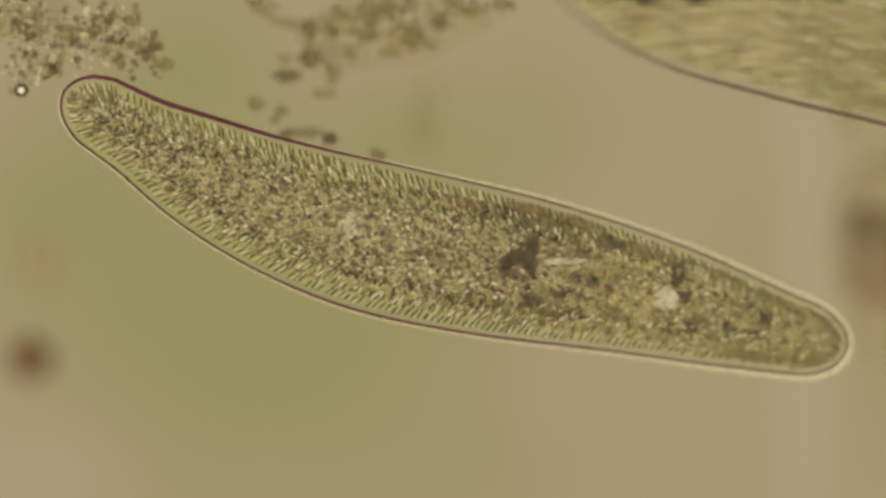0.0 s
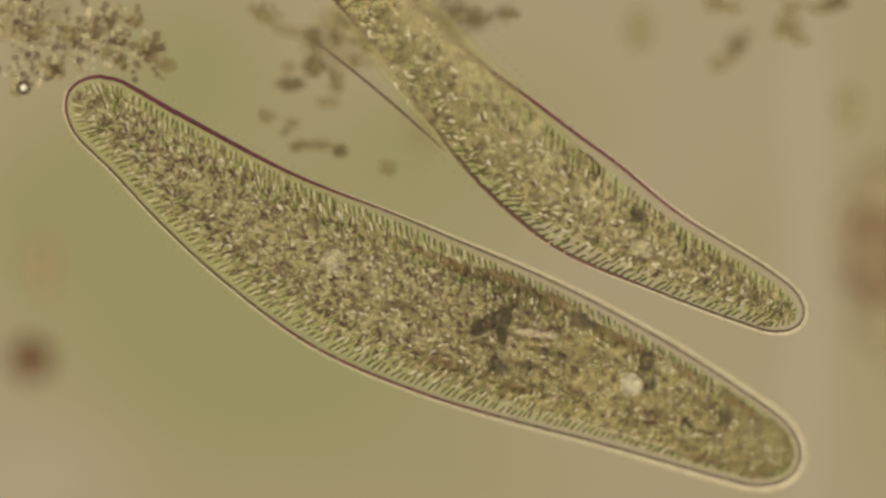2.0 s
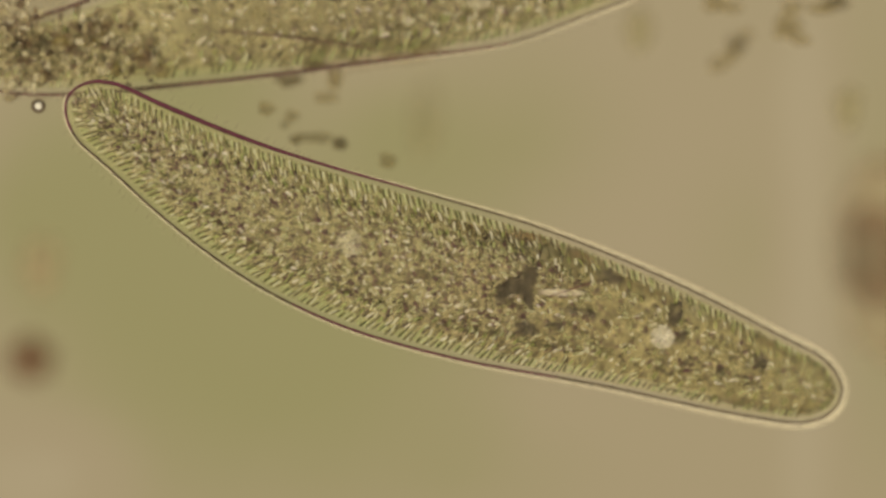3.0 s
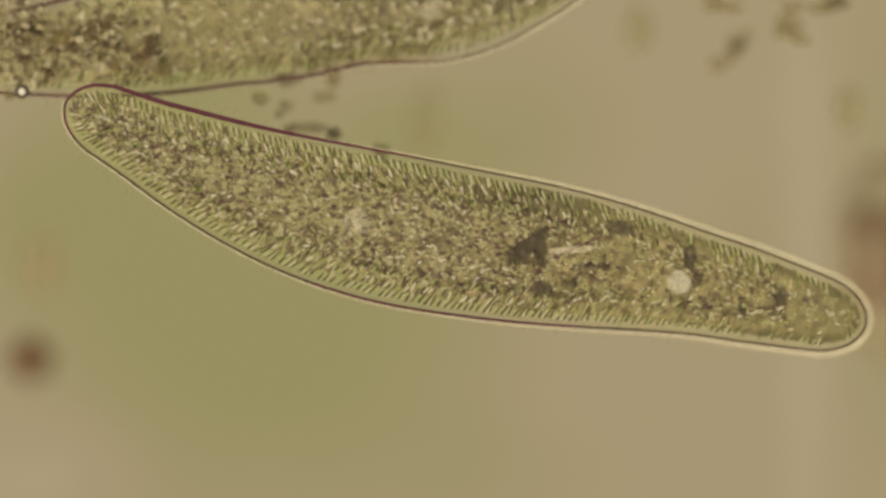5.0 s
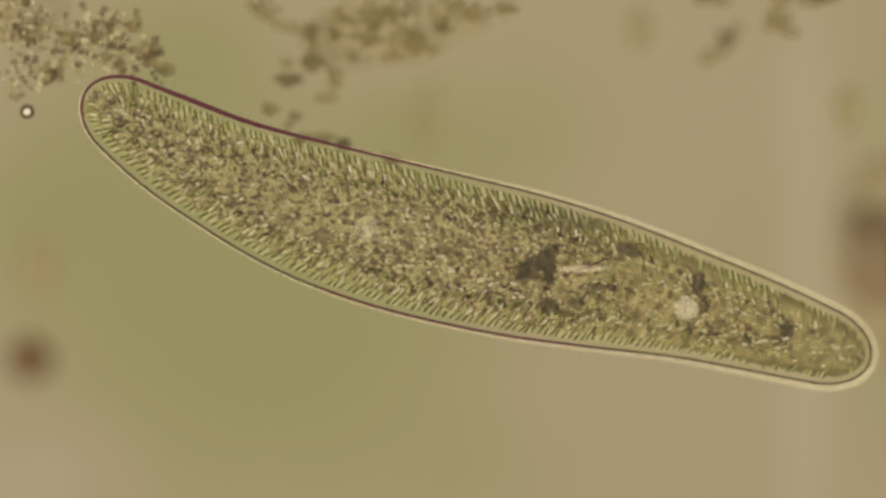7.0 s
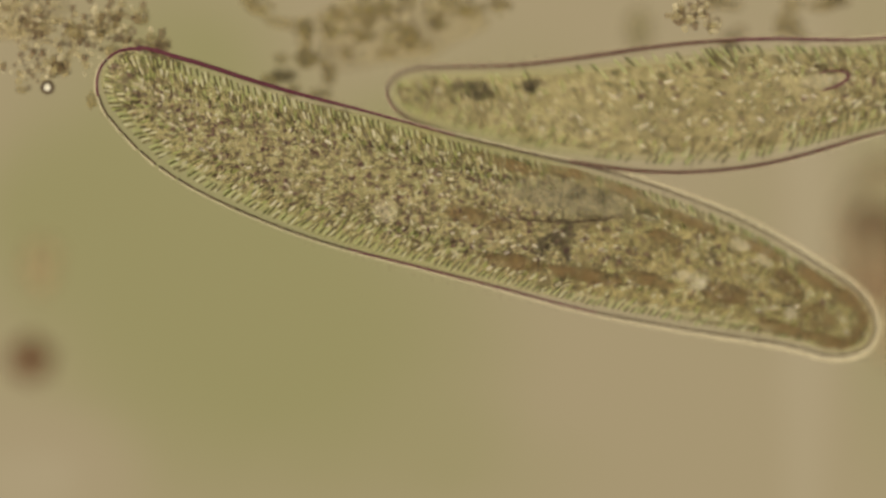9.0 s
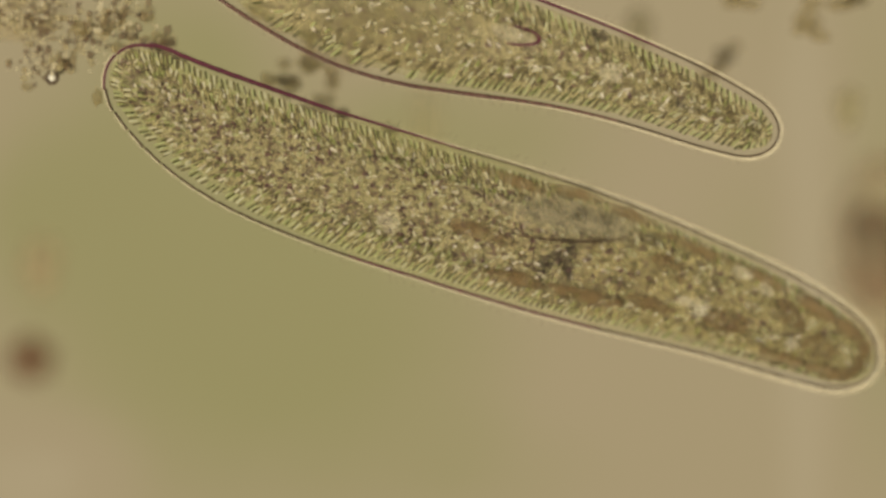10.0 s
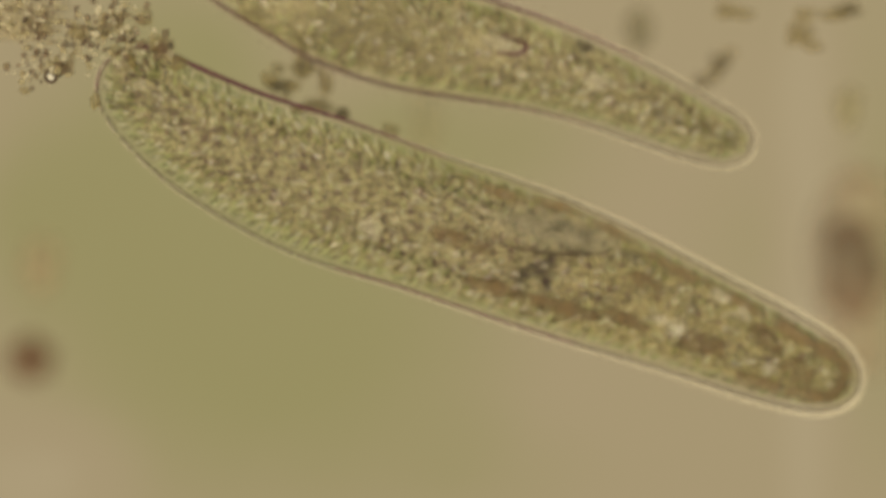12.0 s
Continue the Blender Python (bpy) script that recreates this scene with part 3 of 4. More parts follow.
def short_cell():
    width = smooth_profile((0, .1, .22, .37, .5, .6, .75, .9, 1), (40.3, 65.3, 86.9, 106.3, 109.9, 99.3, 79.1, 61.6, 43.9), 0.05, 0.05)
    body = Body(1290, width, 0.40, 52)
    up = lambda u: np.interp(u, (0, .1, .3, .6, .8, 1), (2.8, 3.4, 4.2, 3.2, 2.0, 1.7))
    low = lambda u: np.interp(u, (0, .1, .3, .6, .8, 1), (2.6, 3.0, 3.8, 3.7, 2.0, 1.7))
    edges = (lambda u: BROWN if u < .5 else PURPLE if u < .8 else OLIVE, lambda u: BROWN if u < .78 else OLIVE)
    halo_size = (lambda u: np.interp(u, (0, .6, .8, 1), (0.9, 1.1, 1.9, 2.5)),) * 2
    fade = lambda u: np.interp(u, (0, .2, .4, .55, .66, 1), (.25, .25, .32, .5, .72, .85))
    zone = lambda u, v: np.interp(u, (0, .25, .4, .55, .65, 1), (.2, .2, .28, .25, .2, .2))
    cell, segs, flanks = build_cell(body, 23, "bending slipper-shaped olive ciliate with a brown edge", up, low, edges, halo_size,
                                    (1 / 34.0, 29, 5.4, 9, 12.5), fade, zone, (M_ENDO_PALE, M_ENDO_PALE, M_ENDO_PALE), 44, lambda u: 12.0)
    mouth = organ(body, segs, "oral_groove", .616, -20, 44, 15, 8, 1.12, M_GROOVE, "pale lens-shaped mouth opening", 5.0, 0.1)
    crystals(body, segs, .725, -60, oval(16, 11, 10), .95, "dark brown cluster of crystals", 6, 7.0, 1.6)
    crystals(body, segs, .118, -22, oval(36, 14, 5), .95, "dark brown cluster of crystals", 7, 8.0, 0.9)
    crystals(body, segs, .20, -38, oval(16, 13, 5), .95, "dark brown cluster of crystals", 8, 8.0, 0.9)
    crystals(body, segs, .86, 4, oval(14, 10, 5), .95, "dark brown cluster of crystals", 9, 7.0, 0.9)
    organ(body, segs, "contractile_vacuole", .755, -4, 22, 18, 0, .98, M_VAC, "pale round vacuole", 2.0, 0.08, 0.4)
    organ(body, segs, "endoplasm_core", .44, -6, 150, 62, 0, .3, M_HAZE, "dense brown middle", 9.0, 0.3)
    i = int(.64 * body.n)
    rings = []
    for k in range(21):
        t = -1.7 + 3.4 * k / 20
        r = 3.0 * (1 - (t / 1.85) ** 2) ** 0.5
        c = np.array((body.x(.612) - body.x(body.mid[i]) + 48 * math.cos(t), 20 + 16 * math.sin(t) + 4 * math.cos(t), 1.2 * float(body.width(.62)) * body.flat))
        rings.append(np.array([c + (r * math.cos(t) * math.cos(a), r * math.sin(t) * math.cos(a), r * math.sin(a)) for a in np.arange(8) * math.pi / 4]) * PX)
    lip = part("groove_lip", mesh("groove_lip", *skin(rings, True), M_EDGE), segs[i], "purple lip of the mouth opening")
    n = np.linspace(-1, 1, 25)
    rings = [np.array([(160 * q, -5 * q * q + 2 + r * math.cos(a), r * math.sin(a)) for a in np.arange(8) * math.pi / 4]) * PX
             for q, r in zip(n, 2.6 * (1.02 - n * n) ** 0.5)]
    fold = part("pellicle_fold", mesh("pellicle_fold", *skin(rings, True), M_EDGE_FOLD), cell, "thin brown fold along the side")
    return (cell, segs, body, lambda t: np.interp(t, (0, 1.0, 1.5, 2.0, 11.8, 12), (1.0, 4.0, 12.0, 2.0, 1.0, 3.0)), flanks), (mouth, lip), fold


(LONG, INSIDE, GROOVE, TAIL), (SHORT, MOUTH, FOLD) = long_cell(), short_cell()


# ---- flocs of debris ----
def floc(name, zones, z, material, label, seed, spread_z=0.08):
    """Grains gathered in elliptic zones (x, y, a, b, count, size)."""
    rng = np.random.default_rng(seed)
    pl, sz = [], []
    cx, cy = zones[0][0], zones[0][1]
    for x, y, a, b, n, s in zones:
        r, t = np.sqrt(rng.random(n)) * rng.uniform(0.5, 1.1, n), rng.random(n) * 2 * math.pi
        pl.append(np.stack([x - cx + a * r * np.cos(t), -(y - cy + b * r * np.sin(t)), rng.normal(size=n) * spread_z / PX * 0.5], 1))
        sz.append(s * rng.uniform(0.5, 1.5, n))
    p, s = np.concatenate(pl), np.concatenate(sz)
    k = PX * (EYE - z) / EYE
    ob = new(name, scatter(name, LUMP, p * k, rng.normal(size=p.shape) * (1, 1, 0.3), s * rng.uniform(1, 1.6, len(s)) * k, s * k,
                           material, rng, 0.05))
    ob.location = at(cx, cy, z)
    return tagged(ob, label, "debris", "flocs of debris", "stuff")


def clumps(z, pieces, label):
    """A floc of soft translucent clumps (x, y, a, b, turn, dark or not), each a part of it."""
    cx, cy = pieces[0][:2]
    ob = tagged(new("debris_floc"), label, "debris", "flocs of debris")
    ob.location = at(cx, cy, z)
    for n, (x, y, a, b, turn, dark) in enumerate(pieces):
        piece = blob("clump", x - cx + 784, 441 + y - cy, z, a, b, turn, M_CLUMP_DARK if dark else M_CLUMP, "dark grey clump" if dark else "soft brown clump", "", n + x * 0.013, 0.5, 0.4)
        piece.parent = ob
        piece.matrix_basis = Matrix.Translation((piece.location.x, piece.location.y, 0.03 * ((n * 7) % 5 - 2))) @ pose(0, 0, 0, 0, 0, -turn)
    return ob


CORNER_FLOC = floc("debris_floc", ((30, 30, 85, 45, 150, 10), (110, 75, 115, 60, 150, 9), (215, 70, 70, 75, 66, 10), (280, 105, 24, 38, 24, 12),
                                   (60, 125, 80, 40, 60, 9), (92, 125, 22, 14, 14, 11), (170, 40, 90, 50, 80, 10)), -0.20, M_FLOC,
                   "loose floc of brown and cream debris grains", 3)
CORNER_CLUMPS = clumps(-0.26, ((88, 118, 16, 10, 20, 1), (78, 133, 8, 6, 0, 1), (120, 60, 15, 10, 0, 0), (205, 62, 10, 14, 10, 0), (160, 60, 16, 8, 5, 0), (200, 95, 12, 9, 0, 0), (288, 110, 18, 12, 20, 0),
                               (258, 80, 10, 14, 0, 0), (180, 88, 11, 9, 0, 0), (212, 108, 7, 14, 0, 0), (235, 30, 9, 14, 0, 0), (190, 36, 8, 12, 0, 0), (150, 180, 9, 14, 0, 0), (20, 160, 9, 6, 0, 0)),
                       "brown debris clumps by the head of the long cell")
MID_CLUMPS = clumps(-0.70, ((546, 48, 13, 14, 0, 1), (549, 104, 17, 14, 0, 1), (508, 137, 21, 11, -4, 1), (588, 132, 12, 17, 10, 0), (575, 166, 21, 9, 3, 0), (776, 36, 14, 13, 0, 1), (730, 66, 18, 22, 6, 0),
                            (655, 28, 22, 15, 0, 0), (620, 92, 10, 12, 0, 0), (458, 12, 22, 13, 25, 0), (505, 38, 34, 9, 14, 0), (890, 8, 18, 12, 0, 0), (832, 22, 16, 12, 0, 0), (690, 14, 16, 10, 0, 0),
                            (800, 6, 18, 9, 0, 0), (640, 60, 16, 11, 20, 0), (690, 92, 18, 10, -14, 0), (612, 30, 14, 9, 0, 0), (760, 80, 11, 9, 0, 0), (505, 105, 12, 9, 0, 0), (546, 76, 10, 20, 4, 0)), "brown and grey debris clumps drifting below the cells")
MID_FLOC = floc("debris_floc", ((545, 55, 30, 34, 24, 9), (465, 8, 36, 22, 18, 9), (550, 105, 34, 20, 20, 9), (590, 125, 18, 40, 14, 9), (722, 65, 42, 30, 30, 10), (780, 35, 30, 20, 16, 10),
                                (640, 50, 100, 42, 90, 10), (890, 12, 24, 16, 12, 9), (720, 12, 130, 24, 80, 10), (850, 20, 60, 20, 24, 9)), -0.50, M_FLOC_BROWN,
                "loose brown debris grains drifting below the cells", 5)
blob("slime_lump", 22, 18, -0.5, 80, 48, 10, M_HAZE, "translucent brown slime in the debris corner", "slime", 6.1, 0.3, 0.4)
blob("slime_lump", 690, 40, -0.9, 150, 62, -14, M_HAZE, "translucent brown slime round the debris", "slime", 4.4, 0.3, 0.4)
SMALL_FLOC = clumps(-0.55, ((552, 244, 34, 8, 4, 0), (598, 256, 12, 10, 0, 1), (470, 194, 14, 11, 20, 0), (512, 205, 12, 9, 0, 0), (520, 250, 10, 8, 0, 0), (500, 220, 8, 7, 0, 0), (683, 285, 13, 13, 0, 0)),
                    "small loose brown debris clumps")
SIDE_FLOC = clumps(-1.2, ((1300, 80, 15, 13, 30, 1), (1266, 116, 16, 12, -20, 0), (1284, 102, 12, 12, 0, 0), (1318, 62, 11, 8, 0, 0)), "blurred brown debris clumps")
TOP_FLOC = clumps(-0.9, ((1402, 48, 24, 16, 20, 0), (1385, 62, 15, 11, 0, 0), (1412, 78, 17, 9, 10, 0), (1480, 14, 22, 10, -5, 1), (1450, 24, 20, 11, 0, 0), (1262, 12, 15, 14, 0, 0), (1290, 20, 24, 11, 10, 0),
                           (1400, 22, 18, 11, 0, 0)), "blurred brown debris clumps at the rim")
PASSING_FLOC = floc("debris_floc", ((1222, 22, 46, 26, 80, 9), (1265, 40, 18, 16, 18, 9)), -0.15, M_FLOC, "small passing floc of brown and cream grains", 12)


def bead():
    """A refractile droplet, its refraction painted as a bright core and a dark rim."""
    ob = tagged(new("oil_droplet"), "tiny bright round droplet with a dark rim", "droplet")
    bm = bmesh.new()
    bmesh.ops.create_uvsphere(bm, u_segments=20, v_segments=12, radius=6.5 * PX)
    me = bpy.data.meshes.new("core")
    bm.to_mesh(me)
    bm.free()
    me.materials.append(M_BEAD)
    me.shade_smooth()
    part("core", me, ob)
    ang = np.arange(24) * 2 * math.pi / 24
    rings = [np.stack([(10 + 3 * math.cos(b)) * np.cos(ang), (10 + 3 * math.cos(b)) * np.sin(ang), np.full(24, 3 * math.sin(b))], 1) * PX
             for b in np.arange(9) * math.pi / 4]
    part("rim", mesh("rim", *skin(rings), M_EDGE_PALE), ob, "thin dark ring painted for refraction")
    return ob


BEAD = bead()


def swimmer():
    """A tiny dark swimmer with a hair-thin tail."""
    ob = blob("flagellate", 0, 0, 0, 9, 4, 0, M_CLUMP_DARK, "tiny dark oval swimming cell", "flagellate", 1.0)
    rng = np.random.default_rng(4)
    part("flagellum", scatter("flagellum", ROD, np.array([[-15.0, 2, 0]]) * PX, np.array([[1.0, 0.15, 0]]), np.array([20.0]) * PX,
                              np.array([1.6]) * PX, M_CILIA, rng), ob)
    return ob


SWIMMER = swimmer()


# ---- what moves ----
KNOTS = (0, .05, .11, .19, .30, .42, .54, .66, .78, .90, 1)


def swell(body, d):
    """How far the flanks of each segment stand out, and their slope, from swellings at the knots along the body."""
    u = np.linspace(0, 1, 401)
    k = np.exp(-0.5 * (np.arange(-24, 25) / 9.0) ** 2)
    full = np.convolve(np.interp(np.linspace(-.06, 1.06, 449), KNOTS, (0, *d, 0)), k / k.sum(), "valid")
    return np.interp(body.mid, u, full), np.interp(body.mid, u, np.gradient(full, u)) / body.length


def swim(which, rows, swellings, turn=lambda t: 0.0):
    """Key a cell: rows of seconds, the spine's middle, its height, its angle, its stretch and the bends of the spine; and rows of seconds and swellings."""
    cell, segs, body, pitch, flanks = which
    ways = [(t, Matrix.Translation(at(x, y, z)) @ Matrix.Rotation(-a, 4, "Z") @ Matrix.Rotation(radians(pitch(t)), 4, "Y"))
            for t, x, y, z, a, *b in rows]
    walk(cell, ways)
    bent = [(t, s, spine(body.length, b, body.mid)) for t, x, y, z, a, s, *b in rows]
    for i, seg in enumerate(segs):
        walk(seg, [(t, pose(s * px[i] * PX, -s * py[i] * PX, 0, turn(t), 0, -math.degrees(pa[i]))) for t, s, (px, py, pa) in bent])
    swollen = [(t, *swell(body, d)) for t, *d in swellings]
    for i, flank in enumerate(flanks):
        for side, ob in flank:
            walk(ob, [(t, pose(0, side * d[i] * PX, 0, 0, 0, side * math.degrees(math.atan(k[i])))) for t, d, k in swollen])
    return dict(ways)


def fold_swings(ways):
    """The fold along the side of the bending cell swings out as it twists, and lies under its belly before and after."""
    rest = pose(-0.3, 0, -0.12)
    out = [(t, ways[t].inverted() @ Matrix.Translation(at(x, y, z)) @ Matrix.Rotation(-radians(a), 4, "Z"))
           for t, x, y, z, a in ((2, 666, 162, 0.05, 40), (2.5, 645, 77, 0.17, 26), (3, 528, 70, -0.24, 7), (3.5, 352, 101, -0.34, -8))]
    walk(FOLD, [(0.0, rest), (1.5, rest), *out, (5.5, rest), (12.0, rest)])


def roll(moves, groove, tail, mouth):
    """The cells roll a little about their length: the inside slides over, and the mouths come up."""
    for ob, late, low in moves:
        walk(ob, [(t, pose(0, -d * PX, z)) for t, d, z in ((0, -12, 0), (1, -13, 0), (2, -18, 0), (3, -13, 0), (3.5, -2, 0), (5.5, -2, 0), (7.2, 0, 0), (8.8, late, low), (12, late, low))])
    for ob in tail:
        walk(ob, [(0.0, pose(0, 0, -0.035)), (2.5, pose(0, 0, -0.03)), (3.7, pose(0, 0, -0.085)), (7.2, pose(0, 0, -0.085)), (8.8, pose(0, 0, 0)), (12.0, pose(0, 0, 0))])
    for ob in groove:
        walk(ob, [(0.0, pose(0, 22 * PX, -0.085)), (7.2, pose(0, 20 * PX, -0.08)), (8.8, pose(0, 0, 0)), (12.0, pose(0, 0, 0))])
    for ob in mouth:
        walk(ob, [(0.0, pose(0, 30 * PX, -0.14)), (3.7, pose(0, 30 * PX, -0.14)), (8.0, pose(0, 0, 0)), (12.0, pose(0, 0, 0))])


def drift(thing, z, rows):
    walk(thing, [(t, Matrix.Translation(at(x, y, z))) for t, x, y in rows])


def motions():
    swim(LONG, [
        (0, 795, 450, -0.15, 0.314, 1.007, -0.168, 0.131, -0.004, -0.121),
        (0.5, 792, 474, -0.112, 0.351, 1.004, -0.166, 0.124, -0.012, -0.119),
        (1, 786, 488, -0.114, 0.365, 1.003, -0.159, 0.097, -0.012, -0.147),
        (1.5, 764, 531, -0.116, 0.445, 1.003, -0.152, 0.087, 0.030, -0.115),
        (2, 749, 550, -0.118, 0.476, 0.998, -0.145, 0.101, 0.073, -0.117),
        (2.5, 781, 506, -0.12, 0.413, 1.007, -0.164, 0.136, 0.003, -0.084),
        (3, 791, 493, -0.1, 0.369, 1.007, -0.162, 0.102, -0.008, -0.147),
        (3.5, 798, 450, -0.08, 0.318, 1.003, -0.142, 0.121, 0.001, -0.117),
        (3.7, 800, 429, -0.078, 0.279, 1.002, -0.142, 0.121, 0.001, -0.117),
        (5.3, 823, 427, -0.06, 0.265, 0.999, -0.132, 0.138, 0.026, -0.096),
        (5.5, 830, 401, -0.06, 0.221, 0.999, -0.132, 0.138, 0.026, -0.096),
        (6, 837, 396, -0.06, 0.256, 0.999, -0.120, 0.171, -0.022, -0.067),
        (6.5, 799, 506, -0.28, 0.398, 1.024, -0.150, 0.206, 0.017, -0.045),
        (7, 832, 449, -0.06, 0.333, 0.999, -0.144, 0.183, -0.015, -0.055),
        (7.2, 837, 447, -0.06, 0.333, 0.999, -0.144, 0.183, -0.015, -0.055),
        (8.8, 868, 386, -0.19, 0.350, 1.008, -0.072, 0.266, -0.037, 0.070),
        (9, 868, 380, -0.19, 0.350, 1.008, -0.072, 0.266, -0.037, 0.070),
        (9.5, 870, 390, -0.19, 0.359, 1.012, -0.101, 0.226, -0.082, 0.041),
        (10, 874, 407, -0.19, 0.395, 1.016, -0.098, 0.257, -0.073, 0.071),
        (10.5, 877, 408, -0.19, 0.394, 1.017, -0.117, 0.229, -0.112, 0.047),
        (11, 876, 406, -0.19, 0.394, 1.014, -0.119, 0.199, -0.131, 0.020),
        (11.5, 871, 411, -0.19, 0.410, 1.012, -0.094, 0.244, -0.090, 0.053),
        (11.8, 871, 411, -0.19, 0.410, 1.012, -0.094, 0.244, -0.090, 0.053),
        (12, 844, 425, -0.44, 0.418, 1.016, -0.132, 0.196, -0.153, 0.015),
    ], [
        (0, -3, -15, -5, 1, 6, 3, 1, 2, -3),
        (1, -7, -11, -7, -2, 4, 5, 5, 3, -5),
        (1.5, -6, -12, -12, -6, 7, 8, 3, 1, -5),
        (2, -3, -12, -9, -4, 10, 9, 8, 6, 3),
        (3, -5, -11, -7, 1, 6, 5, 1, 2, 0),
        (3.5, -5, -9, -4, 4, 2, -3, -5, -3, -2),
        (5.5, -6, -13, -7, 0, 4, 0, -2, -7, -4),
        (6, -1, 4, 2, 1, -3, -5, -3, -6, -8),
        (6.5, -9, -3, -10, -5, 8, 4, 1, -1, -6),
        (7, 0, -1, -4, 2, 2, 1, -2, -6, -2),
        (9, 5, 12, 8, 2, -8, -6, 7, 11, 0),
        (9.5, 6, 10, 11, -1, -8, -6, -1, 1, 7),
        (10.5, 7, 9, 7, -1, -9, -8, -4, 0, 7),
        (11.8, 10, 12, 9, -2, -9, -6, -4, -3, 8),
        (12, 15, 15, 13, 12, -4, -3, -1, 0, 7),
    ])
    ways = swim(SHORT, [
        (0, 1610, 116, 0.3, 0.290, 1.000, -0.063, 0.181, -0.205, 0.095),
        (0.3, 1120, 25, 0.22, 0.173, 1.007, 0.148, 0.145, -0.376, 0.026),
        (0.5, 1003, 50, 0.2, 0.309, 0.988, 0.261, 0.403, -0.262, 0.295),
        (0.8, 721, 82, 0.26, 0.307, 0.973, 0.399, -0.037, 0.275, -0.073),
        (1, 687, 81, 0.2, 0.421, 0.992, 0.126, 0.220, -0.125, -0.061),
        (1.3, 927, 206, 0.08, 0.279, 1.025, 0.187, -0.056, -0.024, -0.011),
        (1.5, 779, 182, -0.05, 0.566, 1.050, -0.145, -0.107, 0.032, -0.106),
        (2, 880, 235, 0.06, 0.760, 0.984, -0.403, 0.105, -0.008, 0.138),
        (2.5, 762, 48, 0.06, 0.244, 0.994, -0.410, 0.301, -0.369, 0.332),
        (2.7, 822, 21, -0.16, -0.012, 1.000, -0.146, -0.042, 0.238, 0.167),
        (3, 528, 23, -0.34, -0.122, 1.000, -0.091, -0.005, -0.253, 0.114),
        (3.5, 643, 21, -0.34, -0.055, 1.000, -0.301, -0.063, 0.064, 0.335),
        (5.5, 407, 47, -0.36, -0.204, 0.999, -0.202, -0.146, -0.379, -0.157),
        (6, 876, -28, -0.18, -0.374, 1.005, -0.317, 0.116, 0.318, -0.018),
        (6.3, 978, -97, -0.2, -0.539, 1.008, -0.147, 0.111, 0.014, 0.025),
        (6.5, 972, -108, -0.16, -0.482, 0.996, 0.088, 0.067, 0.008, 0.056),
        (6.6, 1110, -550, -0.16, -0.547, 1.000, -0.048, 0.058, 0.021, 0.050),
        (7, 1300, -800, -0.16, -0.500, 1.000, -0.048, 0.058, 0.021, 0.050),
        (7.7, 2100, -500, -0.2, -0.400, 1.000, 0.000, 0.000, 0.000, 0.000),
        (8.3, 1752, 107, -0.24, -0.252, 1.001, -0.122, 0.080, 0.025, 0.041),
        (8.8, 1356, 164, -0.24, -0.209, 1.004, -0.253, 0.192, 0.026, 0.021),
        (9, 1313, 183, -0.24, -0.023, 0.998, -0.110, 0.164, 0.065, 0.002),
        (9.5, 1000, 119, -0.28, 0.354, 0.999, -0.225, 0.205, -0.024, -0.163),
        (10, 759, 45, 0.06, 0.392, 1.004, -0.144, 0.186, 0.039, -0.117),
        (10.5, 739, 38, 0.06, 0.397, 1.003, -0.208, 0.128, -0.026, -0.195),
        (11, 728, 42, 0.06, 0.412, 1.004, -0.205, 0.162, 0.035, -0.213),
        (11.5, 728, 38, 0.06, 0.399, 1.003, -0.197, 0.135, -0.013, -0.200),
        (11.8, 728, 38, 0.06, 0.399, 1.003, -0.197, 0.135, -0.013, -0.200),
        (12, 743, 64, -0.5, 0.398, 1.012, -0.151, 0.147, 0.049, -0.250),
    ], [
        (0, -4, -2, 2, -1, -1, 1, 0, 0, 0),
        (0.5, 5, -1, -5, 0, -8, 7, 8, 3, -13),
        (1, -1, -3, -1, -20, -39, -26, -8, 1, 0),
        (1.5, 4, 11, 13, 5, -12, -16, -1, 4, -1),
        (2, -2, -4, -10, -42, -34, -4, 17, 6, 5),
        (2.5, -1, -1, 5, 4, -5, -15, 6, 4, -3),
        (3, 0, 0, 0, 1, 1, -3, -2, 5, -10),
        (5.5, 1, 2, -4, 1, -2, -1, -8, 14, -6),
        (6, -9, -13, -22, -13, -10, -11, 1, 0, 0),
        (6.5, 19, 15, 7, -4, -7, -2, -1, 0, 0),
        (7.7, 19, 15, 7, -4, -7, -2, -1, 0, 0),
        (9, -3, -3, -5, 3, 9, 6, -3, 2, 1),
        (10, 0, 1, 2, 2, 7, -1, -4, -1, 3),
        (11.8, 1, 1, 3, -6, 3, 1, -1, -5, -1),
        (12, 0, 1, 2, -11, -6, -7, -5, 0, 2),
    ], lambda t: np.interp(t, (0, 1.0, 1.5, 2.0, 2.5, 3.0, 5.5, 6.3, 8.0, 9.0, 10.0, 12.0), (0, 8, 20, 32, 18, 0, 0, 12, 10, 0, 5, 5)))
    fold_swings(ways)
    roll(INSIDE, GROOVE, TAIL, MOUTH)
    sway = ((0, -4, -7), (0.5, -2, -4), (1.0, -1, -2), (1.5, 3, 8), (2.0, 3, 8), (3.0, 0, 0), (3.5, -5, -2), (5.5, -3, 0), (6.5, -3, 5), (7.0, 0, 0),
            (9.0, -10, -7), (9.5, -4, -3), (10.0, -4, 2), (11.8, -6, 3), (12.0, -16, 10))
    drift(MID_CLUMPS, -0.70, [(t, 550 + x, 55 + y) for t, x, y in sway])
    drift(MID_FLOC, -0.50, [(t, 549 + x, 62 + y) for t, x, y in sway])
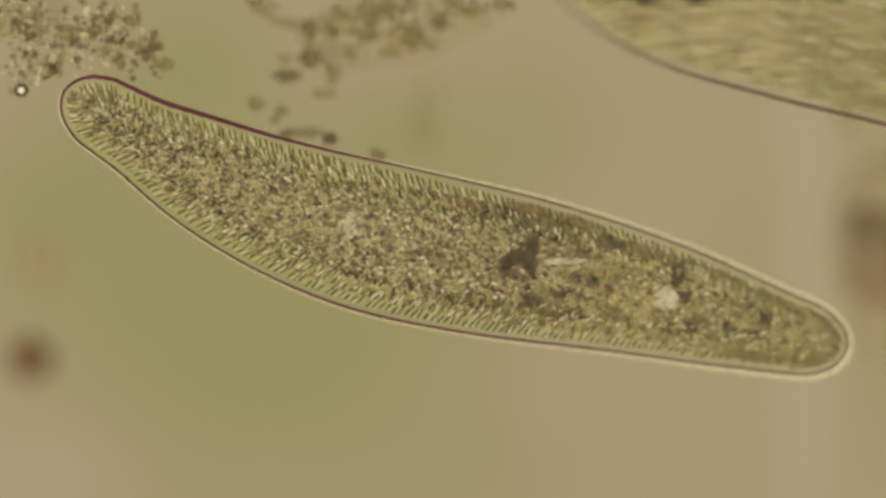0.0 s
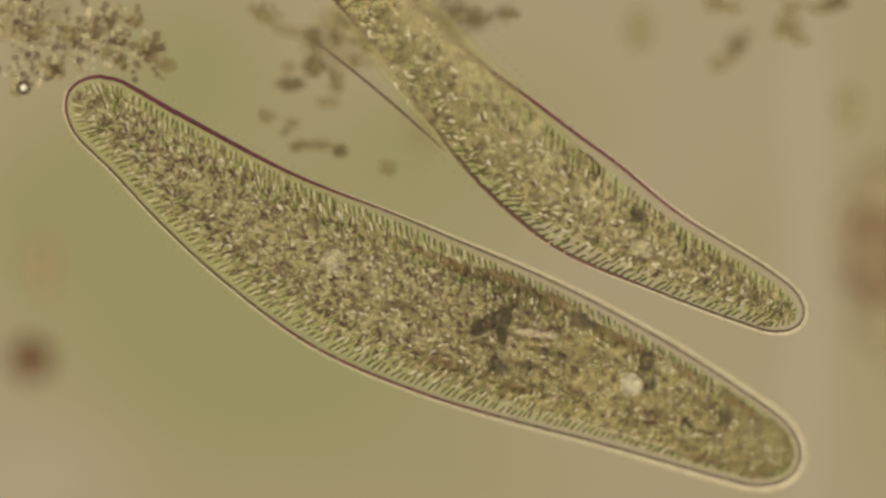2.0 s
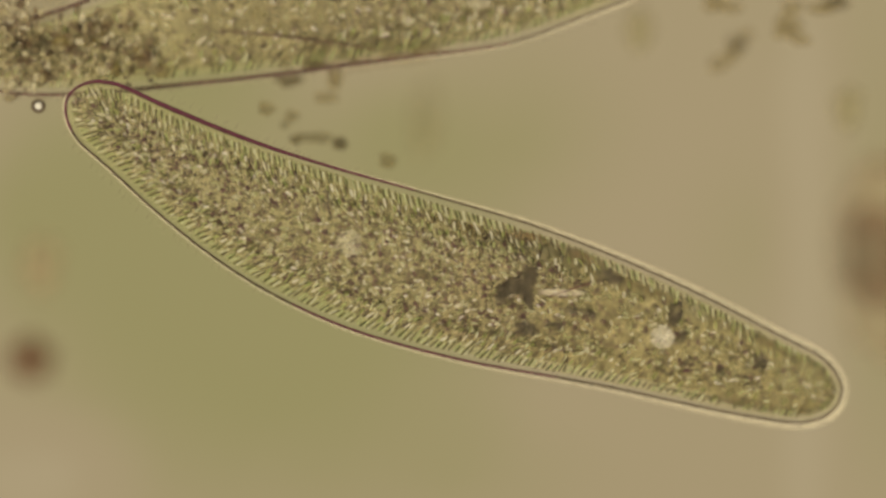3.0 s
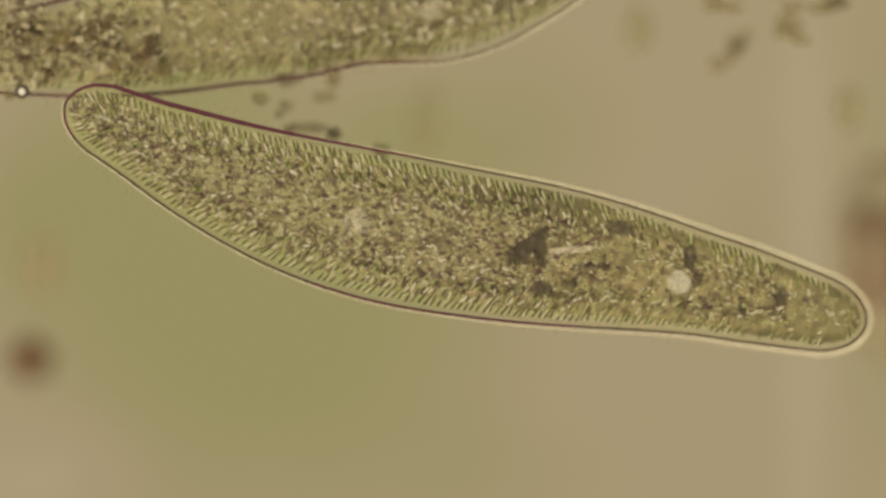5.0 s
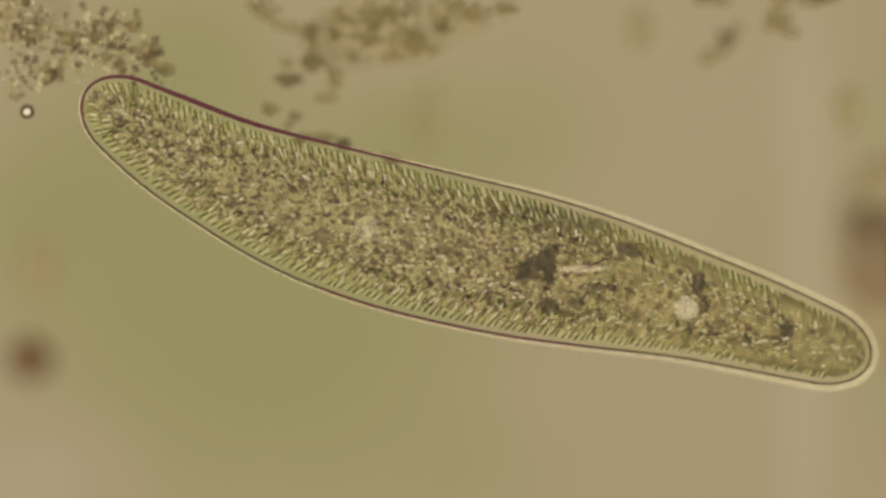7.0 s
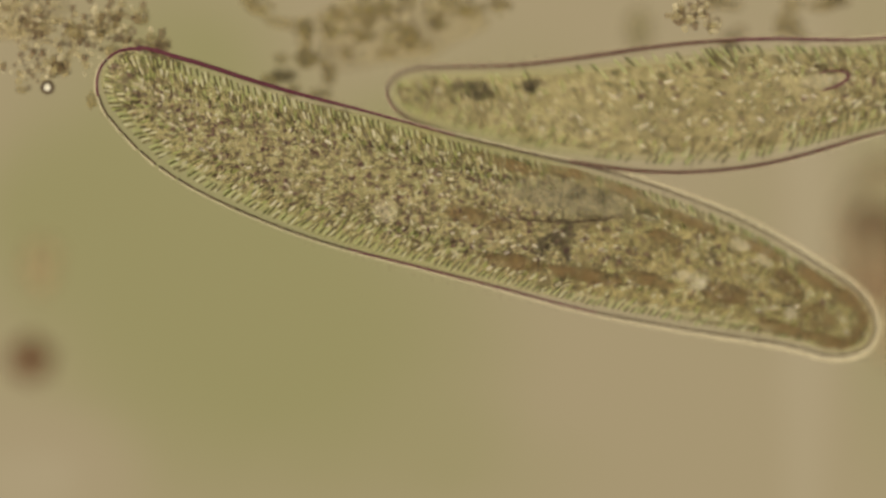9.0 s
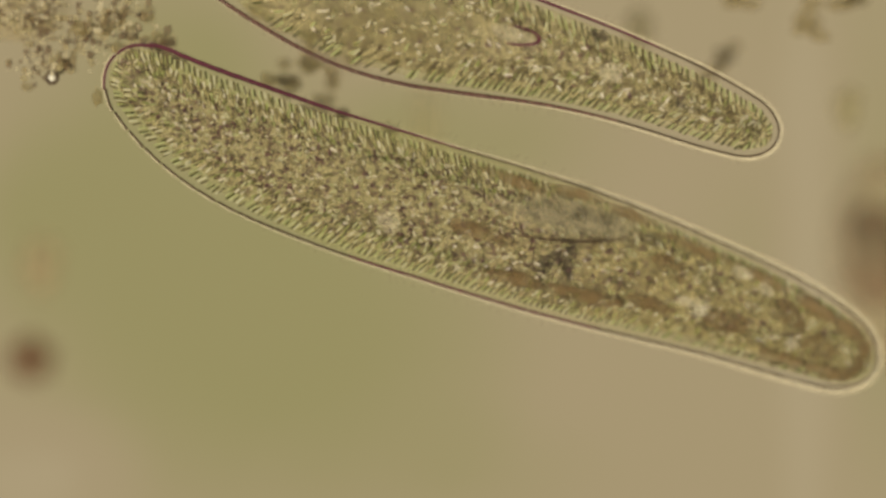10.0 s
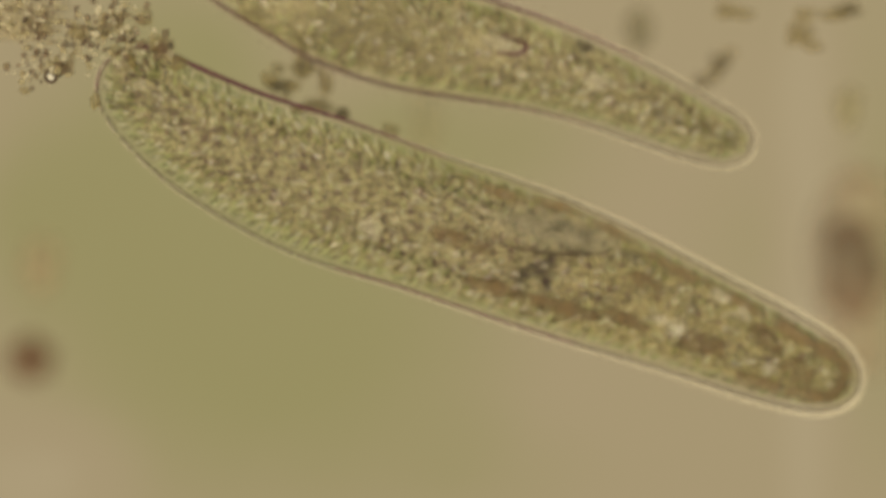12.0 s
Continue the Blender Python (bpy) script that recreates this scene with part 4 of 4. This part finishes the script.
    drift(SMALL_FLOC, -0.55, [(0.0, 538, 234), (0.5, 545, 240), (1.0, 548, 242), (1.5, 560, 258), (2.0, 556, 256), (2.5, 556, 243),
                              (3.0, 556, 243), (3.5, 550, 236), (5.5, 545, 225), (6.0, 548, 228), (6.5, 560, 254), (7.0, 562, 244),
                              (8.8, 560, 196), (12.0, 560, 190)])
    drift(SIDE_FLOC, -1.2, [(0.0, 1306, 76), (6.5, 1306, 78), (7.0, 1288, 66), (9.0, 1294, 72), (10.0, 1284, 98), (11.8, 1286, 98), (12.0, 1276, 110)])
    drift(TOP_FLOC, -0.9, [(0.0, 1402, 40), (6.5, 1402, 40), (7.0, 1384, 28), (9.0, 1402, 36), (10.0, 1436, 34), (11.8, 1436, 34), (12.0, 1424, 52)])
    for thing, x0, y0, z in ((CORNER_FLOC, 26, 28, -0.24), (CORNER_CLUMPS, 90, 120, -0.26)):
        drift(thing, z, [(t, x0 + x, y0 + y) for t, x, y in ((0, 0, 0), (1.0, 4, 2), (2.5, 4, 2), (3.0, -8, 12), (3.5, -20, 9), (5.5, -6, 8), (6.0, -8, 12), (6.5, -6, 12),
                                                             (7.2, 5, 8), (9.0, 14, -3), (9.5, 16, -5), (10.0, 24, -8), (10.5, 30, -9), (11.8, 28, -9), (12.0, 20, -2))])
    for thing, x, y in BIG_DUST:
        drift(thing, FIELD_Z + 0.04, [(0.0, x, y), (11.8, x, y), (12.0, x - 42, y + 22)])
    drift(PASSING_FLOC, -0.15, [(0.0, 1225, -260), (7.2, 1225, -200), (8.8, 1222, 22), (9.2, 1222, 28), (9.5, 1205, -110), (12.0, 1200, -260)])
    drift(BEAD, -0.22, [(0.0, 38, 160), (0.5, 36, 158), (1.0, 12, 150), (1.5, 6, 150), (2.0, 42, 155), (2.5, 15, 165), (3.0, 68, 188),
                        (3.5, 6, 152), (5.5, 45, 165), (6.0, 18, 171), (6.5, 29, 199), (7.0, 48, 198), (7.2, 50, 196), (8.8, 82, 158), (9.5, 88, 147),
                        (10.0, 92, 138), (12.0, 90, 136)])
    walk(SWIMMER, [(t, Matrix.Translation(at(x, y, 0.06)) @ pose(0, 0, 0, 0, 0, a)) for t, x, y, a in (
        (0.0, 1120, 60, -40), (0.3, 1240, 265, -20), (0.5, 1385, 340, -45), (0.8, 1486, 455, -60), (1.0, 1545, 458, -70), (1.4, 1660, 520, -50),
        (12.0, 1700, 560, -50))])


motions()
